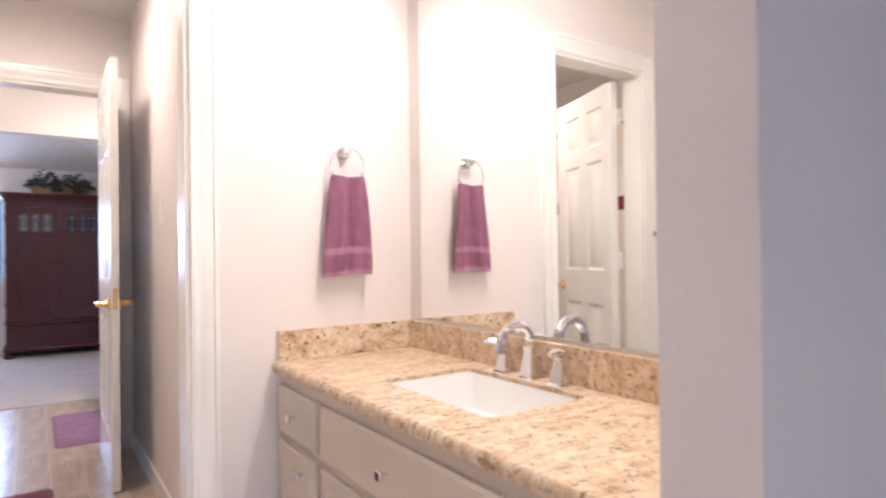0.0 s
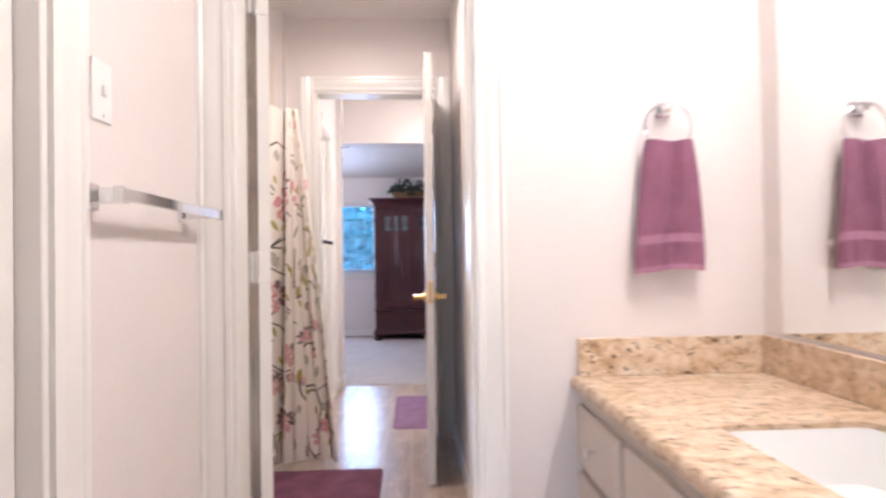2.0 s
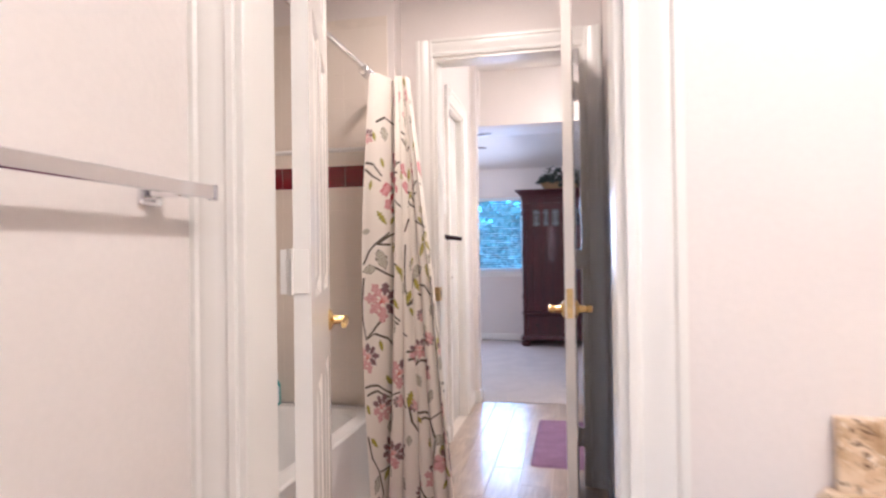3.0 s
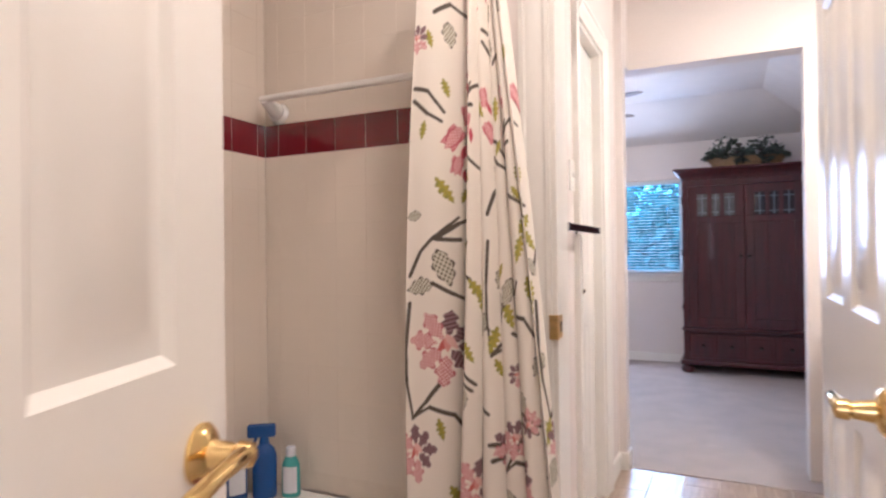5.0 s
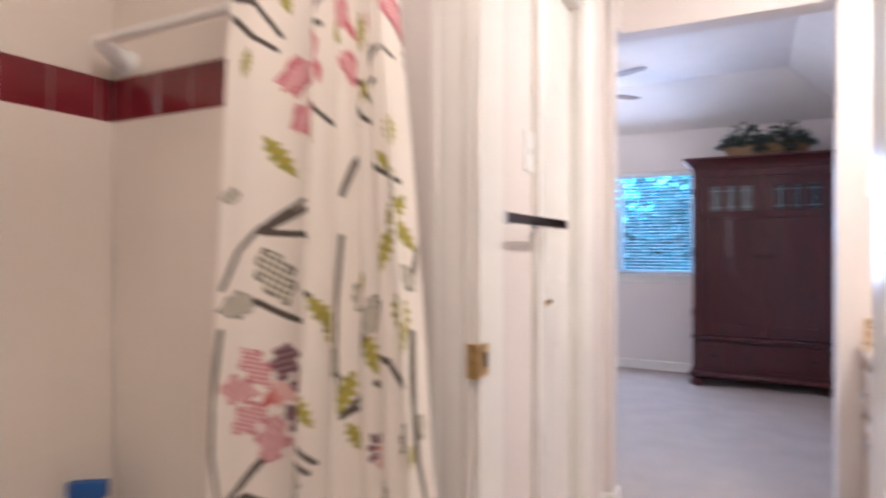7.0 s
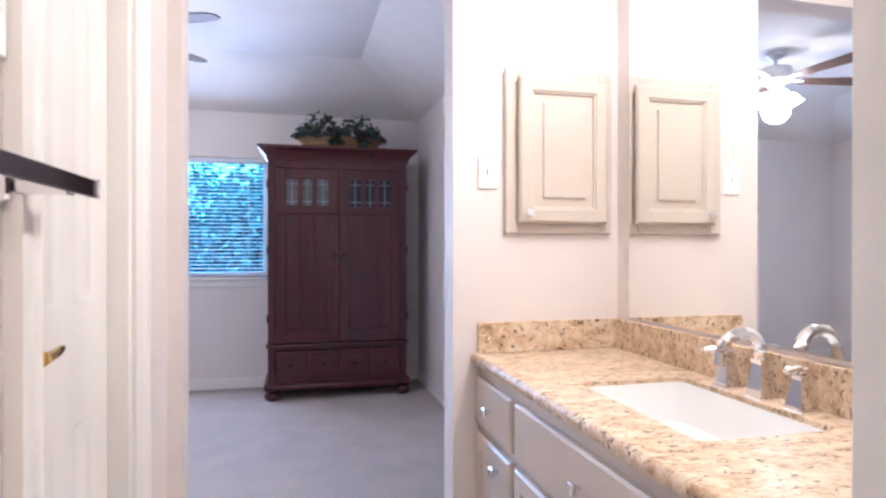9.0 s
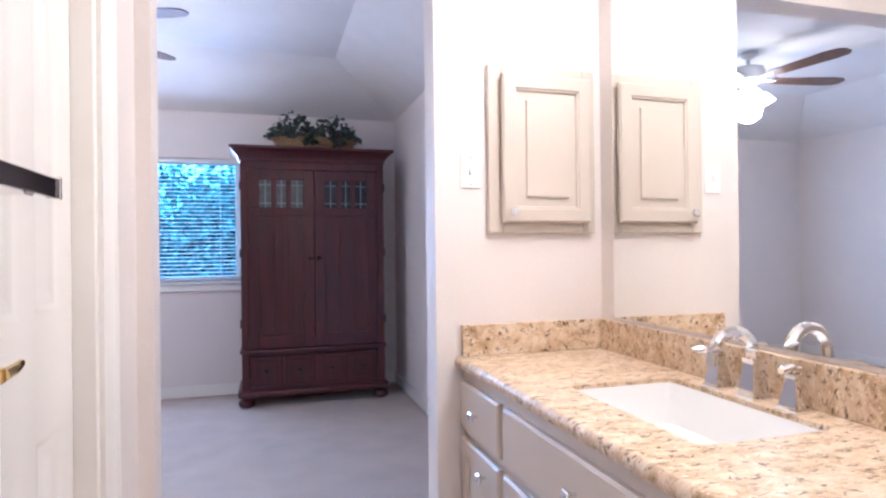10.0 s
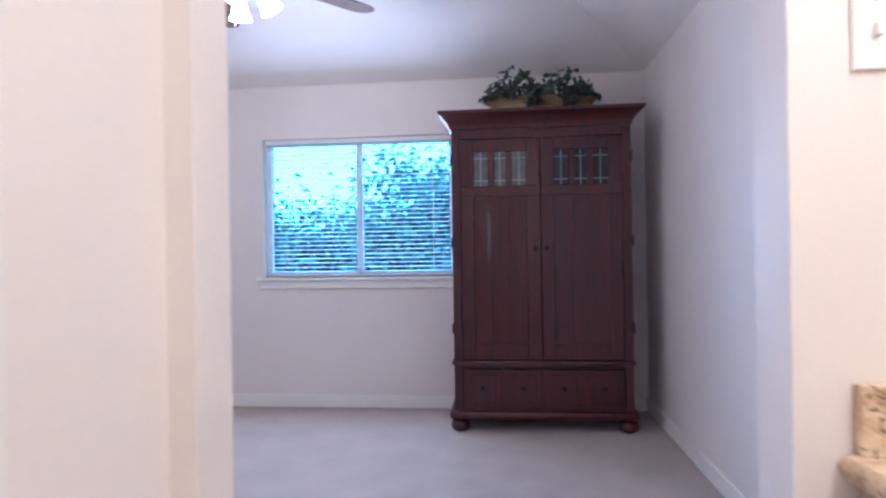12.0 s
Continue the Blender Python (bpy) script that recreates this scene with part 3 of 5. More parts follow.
def vanity(m, L, depth):
    cab = thing("vanity_cabinet", m, "greige painted vanity cabinet with drawers, doors and square chrome knobs", "cabinet", "vanity cabinets")
    xf = -(depth - 0.03)
    bm = bmesh.new()
    box(bm, (xf + 0.07, -L + 0.004, 0.002), (-0.004, -0.004, 0.09))
    box(bm, (xf, -L + 0.004, 0.09), (xf + 0.02, -0.004, TOP - 0.037))
    box(bm, (xf + 0.02, -L + 0.004, 0.09), (-0.004, -L + 0.022, TOP - 0.037))
    box(bm, (xf + 0.02, -0.022, 0.09), (-0.004, -0.004, TOP - 0.037))
    box(bm, (xf + 0.02, -L + 0.022, 0.09), (-0.004, -0.022, 0.108))
    part("body", bm, M_CAB, cab)
    fronts = [("drawer", -0.350, -0.022, 0.525, 0.682, False), ("door", -0.350, -0.022, 0.115, 0.498, True),
              ("false_front", -1.195, -0.385, 0.525, 0.682, False), ("door", -0.783, -0.385, 0.115, 0.498, True), ("door", -1.195, -0.797, 0.115, 0.498, True),
              ("drawer", -L + 0.022, -1.23, 0.525, 0.682, False), ("door", -L + 0.022, -1.23, 0.115, 0.498, True)]
    for k, (nm, a, b, z0, z1, raised) in enumerate(fronts):
        f = part(nm, front_mesh(a, b, z0, z1, xf - 0.001, raised), M_CAB, cab)
        y = (a + b) / 2 if not raised else (b - 0.06 if k in (4,) else a + 0.06 if k != 1 else (a + b) / 2 - 0.07)
        z = (z0 + z1) / 2 if not raised else z1 - 0.055
        part("knob", knob_mesh(xf - 0.02, y, z), M_CHROME, f, "square polished chrome knob")
    top = single("granite_countertop", counter_mesh(L, depth), M_GRANITE, "speckled tan and brown polished granite countertop with eased front edge", "countertop", "countertops", m=m)
    bsp = thing("backsplash", m, "low strip of speckled tan granite along two walls", "backsplash", "backsplashes")
    part("back_strip", boxes(((-0.02, -L + 0.002, TOP + 0.0005), (-0.001, -0.001, TOP + 0.105)), bevel=0.002), M_GRANITE, bsp)
    part("side_strip", boxes(((-depth + 0.022, -0.021, TOP + 0.0005), (-0.0205, -0.001, TOP + 0.105)), bevel=0.002), M_GRANITE, bsp)
    sk = thing("undermount_sink", m, "rectangular white porcelain undermount sink", "sink", "sinks")
    part("basin", basin_mesh(), M_PORC, sk)
    bm = bmesh.new()
    lathe(bm, [(0.024, 0.0), (0.024, 0.003), (0.018, 0.004), (0.016, 0.001), (0.002, 0.001)], 20, pose((SINK[0] + SINK[1]) / 2, (SINK[2] + SINK[3]) / 2, TOP - 0.147))
    part("drain", bm, M_CHROME, sk, "round chrome drain")
    faucet(m)
    mir = single("wall_mirror", boxes(((-0.007, -L + 0.01, TOP + 0.118), (-0.001, -0.088, 2.2)), bevel=0.001), M_MIRROR, "large frameless plate mirror above the vanity", "mirror", "mirrors", m=m)
    vl = thing("vanity_light", m, "chrome vanity light bar with glowing white glass shades", "light", "vanity lights")
    yc = -0.79
    part("back_plate", boxes(((-0.03, yc - 0.36, 2.30), (-0.001, yc + 0.36, 2.40)), bevel=0.006), M_CHROME, vl)
    for k in range(4):
        y = yc - 0.27 + 0.18 * k
        bm = bmesh.new()
        tube(bm, [(-0.03, y, 2.35), (-0.09, y, 2.36), (-0.12, y, 2.34)], 0.008, 10)
        a = part("arm", bm, M_CHROME, vl)
        bm = bmesh.new()
        lathe(bm, [(0.022, 0.0), (0.035, -0.02), (0.05, -0.09), (0.055, -0.11)], 20, pose(-0.12, y, 2.34))
        part("shade", bm, M_BULB, a, "lit white glass shade")


def faucet(m):
    f = thing("faucet", m, "widespread polished chrome faucet with arched spout and two levers", "faucet", "faucets")
    x, yc = -0.062, -0.76

    def plinth(bm, y, h, w0, w1):
        prof = [(w0, 0), (w0, 0.006), (w0 * 0.86, 0.010), (w0 * 0.84, 0.014), (w1, h - 0.012), (w1 * 1.12, h - 0.010), (w1 * 1.12, h)]
        rings = [[bm.verts.new((x + sx * w / 2, y + sy * w / 2, TOP + z)) for sx, sy in ((-1, -1), (1, -1), (1, 1), (-1, 1))] for w, z in prof]
        for a, b in zip(rings, rings[1:]):
            for k in range(4):
                bm.faces.new((a[k], a[(k + 1) % 4], b[(k + 1) % 4], b[k]))
        bm.faces.new(rings[0][::-1])
        bm.faces.new(rings[-1])

    bm = bmesh.new()
    plinth(bm, yc, 0.095, 0.056, 0.030)
    pts, rs = [], []
    for k in range(13):
        a = radians(180 * k / 12)
        pts.append((x - 0.058 + 0.058 * math.cos(a), yc, TOP + 0.098 + 0.062 * math.sin(a)))
        rs.append(0.0165 - 0.003 * k / 12)
    pts.append((x - 0.118, yc, TOP + 0.085))
    rs.append(0.0135)
    tube(bm, [(x, yc, TOP + 0.09)] + pts, [0.016] + rs, 8)
    part("spout", bm, M_CHROME, f)
    for s in (-1, 1):
        bm = bmesh.new()
        y = yc + s * 0.115
        plinth(bm, y, 0.082, 0.054, 0.024)
        part("handle_base", bm, M_CHROME, f)
        bm = bmesh.new()
        box(bm, (x - 0.012, y - 0.010, TOP + 0.082), (x + 0.012, y + 0.010, TOP + 0.098), 0.003)
        tube(bm, [(x - 0.005, y, TOP + 0.094), (x - 0.03, y + s * 0.012, TOP + 0.098), (x - 0.062, y + s * 0.022, TOP + 0.096)], [0.009, 0.010, 0.007], 8)
        part("lever", bm, M_CHROME, f)


vanity(pose(1.642, 3.487, 0), 1.597, 0.567)
vanity(pose(1.485, 7.1, 0), 1.57, 0.56)
area("vanity_lamp", look((1.45, 2.7, 2.28), (0.7, 2.7, 0.9)), 0.7, 0.12, 17, WARM)
area("vanity_lamp", look((1.29, 6.31, 2.28), (0.55, 6.31, 0.9)), 0.7, 0.12, 17, WARM)

# ---- towel ring with towel ----


def towel_ring():
    r = thing("towel_ring", pose(1.35, 3.487, 1.50), "polished chrome towel ring on a square post", "towel ring")
    bm = bmesh.new()
    box(bm, (-0.022, -0.012, -0.018), (0.022, -0.0005, 0.026), 0.003)
    box(bm, (-0.012, -0.05, -0.008), (0.012, -0.012, 0.016), 0.003)
    part("post", bm, M_CHROME, r)
    bm = bmesh.new()
    pts = [(0.066 * math.sin(radians(a)), -0.042, -0.052 + 0.066 * math.cos(radians(a))) for a in range(0, 361, 12)]
    tube(bm, pts, 0.0045, 10)
    part("ring", bm, M_CHROME, r)


def towel():
    root = thing("hand_towel", pose(1.352, 3.445, 0), "folded plum purple terry hand towel with a woven band", "towel")

    def cloth(z_top, z_bot, y_off, rows, mat, name, puff=0.0):
        bm = bmesh.new()
        cols = 40
        grid = []
        for layer, sy in ((0, -1), (1, 1)):
            g = []
            for i in range(rows + 1):
                z = z_top + (z_bot - z_top) * i / rows
                f = (1.408 - z) / (1.408 - 1.045)
                w = 0.132 + 0.064 * min(1, f * 1.15) ** 0.8
                row = []
                for k in range(cols + 1):
                    u = k / cols * 2 - 1
                    fold = 0.012 * math.sin(u * 5.2 + 0.6 + 0.5 * f) * (1 - 0.35 * f) + 0.007 * math.sin(u * 10 + 2.5 * f)
                    fold *= min(1.0, 0.2 + 3.5 * f)
                    th = (0.014 + puff) * math.sqrt(max(0.0, 1 - u ** 6))
                    zz = z - (0.003 * (1 - f) * math.cos(u * 4.0) if f < 0.1 else 0) + 0.006 * f * math.sin(u * 2.2 + 1)
                    row.append(bm.verts.new((u * w / 2 - 0.004 * f, y_off + fold + sy * th, zz)))
                g.append(row)
            grid.append(g)
        for layer in (0, 1):
            g = grid[layer]
            for i in range(rows):
                for k in range(cols):
                    bm.faces.new((g[i][k], g[i][k + 1], g[i + 1][k + 1], g[i + 1][k]))
        for k in range(cols):
            bm.faces.new((grid[0][0][k], grid[0][0][k + 1], grid[1][0][k + 1], grid[1][0][k]))
            bm.faces.new((grid[0][rows][k], grid[0][rows][k + 1], grid[1][rows][k + 1], grid[1][rows][k]))
        bmesh.ops.remove_doubles(bm, verts=bm.verts, dist=0.0004)
        return part(name, bm, mat, root)

    cloth(1.408, 1.148, 0, 26, M_TOWEL, "upper_cloth")
    cloth(1.148, 1.124, 0, 4, M_TOWELBAND, "woven_band", -0.0015)
    cloth(1.124, 1.062, 0, 8, M_TOWEL, "lower_cloth")
    cloth(1.062, 1.047, 0, 3, M_TOWELBAND, "hem", 0.0)


towel_ring()
towel()

# ---- towel bars and switch plates ----


def towel_bar(m, mat, label, L=0.46):
    """Bar along +y from the origin on a wall whose face looks to +x."""
    r = thing("towel_bar", m, label, "towel bar", "towel bars")
    for y in (0.03, L - 0.05):
        bm = bmesh.new()
        box(bm, (0.0005, y - 0.025, -0.025), (0.012, y + 0.025, 0.025), 0.003)
        box(bm, (0.012, y - 0.014, -0.014), (0.072, y + 0.014, 0.014), 0.003)
        part("bracket", bm, M_CHROME, r)
    part("bar", boxes(((0.068, 0.0, -0.011), (0.078, L + 0.02, 0.013)), bevel=0.002), mat, r)
    for y in (-0.003, L + 0.0205):
        part("end_cap", boxes(((0.064, y - 0.002, -0.013), (0.081, y + 0.004, 0.015)), bevel=0.001), M_CHROME, r)


towel_bar(pose(0.06, 2.893, 1.213), M_CHROME, "square polished chrome towel bar on the wall", 0.515)
towel_bar(pose(0.0, 5.565, 1.197), M_DARKBAR, "square towel bar with a dark polished face")


def wall_plate(m, label, kind_="rocker", wide=False):
    """Plate in the local xz plane, facing -y."""
    w = 0.115 if wide else 0.07
    r = thing("wall_plate", m, label, "switch", "switch plates")
    part("plate", boxes(((-w / 2, -0.006, -0.0575), (w / 2, -0.0005, 0.0575)), bevel=0.003), M_PLASTIC, r)
    if kind_ == "outlet":
        for z in (-0.02, 0.02):
            o = part("socket", boxes(((-0.017, -0.0085, z - 0.014), (0.017, -0.006, z + 0.014)), bevel=0.002), M_PLASTIC, r)
            part("slot", boxes(((-0.007, -0.0092, z - 0.005), (-0.005, -0.0085, z + 0.005)), ((0.005, -0.0092, z - 0.005), (0.007, -0.0085, z + 0.005))), M_BLACK, o)
    else:
        for x in ((-0.023, 0.023) if wide else (0,)):
            part("toggle", boxes(((x - 0.005, -0.014, -0.010), (x + 0.005, -0.006, 0.012)), bevel=0.002), M_PLASTIC, r)
        for z in (-0.045, 0.045):
            bm = bmesh.new()
            cyl(bm, (0, -0.006, z), (0, -0.0072, z), 0.003, n=10)
            part("screw", bm, M_CHROME, r)


wall_plate(pose(0.06, 2.972, 1.413, 0, 0, 90), "white toggle switch plate above the towel bar")
wall_plate(pose(0.0, 5.93, 1.40, 0, 0, 90), "white toggle switch plate beside the linen closet")
wall_plate(pose(0.985, 7.1, 1.378), "white toggle switch plate beside the medicine cabinet")
wall_plate(pose(0.885, 4.4, 1.33, 0, 0, -90), "white toggle switch plate behind the open door")

# ---- medicine cabinet ----


def medicine_cabinet():
    r = thing("medicine_cabinet", pose(1.045, 7.1, 1.168), "cream painted recessed medicine cabinet with a raised panel door", "cabinet")
    bm = bmesh.new()
    W, Hh = 0.405, 0.575
    f = 0.05
    for lo, hi in (((0, -0.02, 0), (f, -0.001, Hh)), ((W - f, -0.02, 0), (W, -0.001, Hh)), ((f, -0.02, 0), (W - f, -0.001, f)), ((f, -0.02, Hh - f), (W - f, -0.001, Hh))):
        box(bm, lo, hi, 0.003)
    box(bm, (0.02, -0.012, 0.02), (W - 0.02, -0.002, Hh - 0.02))
    box(bm, (0.055, -0.031, 0.05), (W - 0.05, -0.012, Hh - 0.05))
    part("frame", bm, M_CAB2, r)
    bm = front_mesh(0, W - 0.072, 0, Hh - 0.072, 0, True, ((0.045, 0.0), (0.048, 0.005), (0.053, 0.005), (0.056, 0.013), (0.086, 0.010), (0.089, 0.002)))
    bmesh.ops.transform(bm, matrix=pose(0.042, -0.030, 0.036, 0, 0, 90) @ Matrix.Diagonal((1, -1, 1, 1)), verts=bm.verts)
    d = part("door", bm, M_CAB2, r)
    bm = knob_mesh(0, 0, 0)
    bmesh.ops.transform(bm, matrix=pose(0.042 + 0.03, -0.050, 0.036 + 0.035, 0, 0, 90), verts=bm.verts)
    part("knob", bm, M_CHROME, d, "square polished chrome knob")


M_CAB2 = material("cream_cabinet_paint", (0.60, 0.53, 0.45), 0.32, vary=0.02, bump=0.03, bump_scale=40)
medicine_cabinet()

# ---- bathtub and shower ----


def bathtub():
    r = thing("bathtub", pose(0, 0, 0), "white enamelled alcove bathtub with a plain apron", "bathtub")
    x0, x1, y0, y1, z = -0.862, -0.178, 3.604, 5.276, 0.37
    bm = bmesh.new()
    rings = []
    rings.append([bm.verts.new((x, y, 0.002)) for x, y in rounded_rect(x0, x1 - 0.01, y0, y1, 0.004)])
    rings.append([bm.verts.new((x, y, z - 0.03)) for x, y in rounded_rect(x0, x1 - 0.002, y0, y1, 0.004)])
    rings.append([bm.verts.new((x, y, z - 0.008)) for x, y in rounded_rect(x0, x1, y0, y1, 0.006)])
    rings.append([bm.verts.new((x, y, z)) for x, y in rounded_rect(x0 + 0.006, x1 - 0.008, y0 + 0.006, y1 - 0.006, 0.008)])
    for d, dz, rr in ((0.07, 0.0, 0.12), (0.085, -0.015, 0.12), (0.11, -0.15, 0.13), (0.15, -0.28, 0.14), (0.22, -0.31, 0.10)):
        rings.append([bm.verts.new((x, y, z + dz)) for x, y in rounded_rect(x0 + d, x1 - d, y0 + d, y1 - d, rr)])
    n = len(rings[0])
    for a, b in zip(rings, rings[1:]):
        for k in range(n):
            bm.faces.new((a[k], a[(k + 1) % n], b[(k + 1) % n], b[k]))
    bm.faces.new(rings[-1])
    part("tub_shell", bm, M_PORC, r)


bathtub()


def ceramic_bar():
    r = thing("shower_towel_bar", pose(0, 0, 0), "white ceramic bar with brackets on the tiled wall", "towel bar")
    z, yb = 1.615, 5.21
    for x in (-0.80, -0.20):
        bm = bmesh.new()
        cyl(bm, (x, 5.279, z - 0.035), (x, 5.262, z - 0.032), 0.036, 0.030, n=20)
        tube(bm, [(x, 5.265, z - 0.03), (x, 5.24, z - 0.018), (x, yb, z)], [0.026, 0.022, 0.018], 14)
        part("bracket", bm, M_PORC, r)
    bm = bmesh.new()
    cyl(bm, (-0.815, yb, z), (-0.185, yb, z), 0.011, n=14)
    part("rod", bm, M_PLASTIC, r)


ceramic_bar()


def soap_dish():
    r = thing("soap_dish", pose(-0.868, 4.57, 0.70), "white ceramic soap dish set in the tiled wall", "soap dish")
    bm = bmesh.new()
    box(bm, (0, -0.075, 0.0), (0.012, 0.075, 0.11), 0.005, seg=2)
    box(bm, (0.012, -0.07, 0.0), (0.085, 0.07, 0.018), 0.008, seg=2)
    box(bm, (0.07, -0.07, 0.018), (0.085, 0.07, 0.034), 0.006, seg=2)
    part("dish", bm, M_PORC, r)


soap_dish()


def curtain_rod():
    r = thing("shower_curtain_rod", pose(0, 0, 0), "straight brushed chrome shower curtain rod", "curtain rod")
    bm = bmesh.new()
    cyl(bm, (-0.15, 3.605, 1.93), (-0.15, 5.284, 1.93), 0.0125, n=16)
    part("rod", bm, M_CHROME, r)
    for y, s in ((3.602, 1), (5.287, -1)):
        bm = bmesh.new()
        cyl(bm, (-0.15, y, 1.93), (-0.15, y + s * 0.02, 1.93), 0.032, 0.024, n=20)
        part("flange", bm, M_CHROME, r)
    for k in range(9):
        bm = bmesh.new()
        y = 4.98 + 0.03 * k
        tube(bm, [(-0.15 + 0.019 * math.cos(radians(a)), y + 0.004 * math.sin(radians(a)), 1.918 + 0.026 * math.sin(radians(a))) for a in range(0, 361, 30)], 0.0018, 6)
        part("ring", bm, M_CHROME, r)


curtain_rod()

# motifs of the print on the front panel: s along the cloth, z, size, turn in degrees
OLIVE = [(.05, 1.625, .024, 110), (.095, 1.515, .024, 110), (.04, 1.407, .024, 80), (.098, 1.27, .036, 130), (.145, 1.265, .022, 70), (.163, 1.155, .038, 70), (.10, .71, .027, 105),
         (.14, .56, .03, 125), (.02, .44, .026, 110), (.05, .30, .032, 140), (.13, .17, .028, 60)]
HATCH = [(.10, 1.645, .032, 100), (.155, 1.395, .022, 120), (.163, 1.315, .038, 85), (.02, 1.205, .022, 0), (.10, 1.085, .046, 112), (.04, 1.037, .037, 8), (.168, .71, .028, 130), (.06, .13, .042, 60), (.15, .36, .03, 100)]
TULIP = [(.115, 1.40, .036, 60), (.125, 1.335, .026, 80), (.15, 1.46, .028, 100), (.16, 1.55, .03, 85)]
BLOOM = [(.112, .905, .084, -50), (.03, .66, .062, -40), (.105, .45, .06, 30), (.16, .27, .06, 70), (.012, 1.63, .036, 0), (.05, .03, .06, 20)]
STEMS = [[(.01, 1.51), (.05, 1.50), (.092, 1.457)], [(.01, 1.48), (.05, 1.447), (.087, 1.433)], [(.012, 1.065), (.04, 1.117), (.08, 1.158), (.13, 1.21)], [(.08, 1.152), (.13, 1.195), (.16, 1.21), (.185, 1.195)],
         [(.08, 1.15), (.135, 1.157)], [(.075, 1.045), (.125, 1.025), (.18, 1.003)], [(.012, 1.0), (.002, .9), (.004, .82), (.02, .74)], [(.11, .83), (.06, .77), (.02, .735), (.07, .758), (.13, .744), (.165, .70)],
         [(.01, .535), (.085, .538), (.15, .505)], [(.02, .50), (.08, .515), (.14, .49)]]
LOW_STEMS = [[(.01, .33), (.03, .24), (.08, .18), (.15, .2)], [(.08, .18), (.11, .10), (.09, .02)], [(.06, 1.69), (.10, 1.72), (.15, 1.70)]]


def fold_motifs(rng, width):
    """Motifs on one strip of the gathered cloth: blooms at two heights, olive leaves between, tulips at the top."""
    out = []
    for z in np.arange(0.04, 1.86, 0.058):
        if 1.36 < z < 1.8:
            kind = rng.choice(("tulip", "tulip", "hatch", "small_bloom", "olive"))
        elif 0.85 < z <= 1.36:
            kind = rng.choice(("olive", "olive", "olive", "hatch", "none"))
        else:
            kind = rng.choice(("olive", "hatch", "none", "none", "small_bloom"))
        out.append((kind, rng.uniform(0, width), z + rng.uniform(-0.02, 0.02), rng.uniform(0.022, 0.038), rng.uniform(50, 140)))
    for z in (rng.uniform(0.10, 0.24), rng.uniform(0.42, 0.66)):
        out.append(("bloom", rng.uniform(0.03, 0.13), z, rng.uniform(0.045, 0.06), rng.uniform(-60, 40)))
    return out


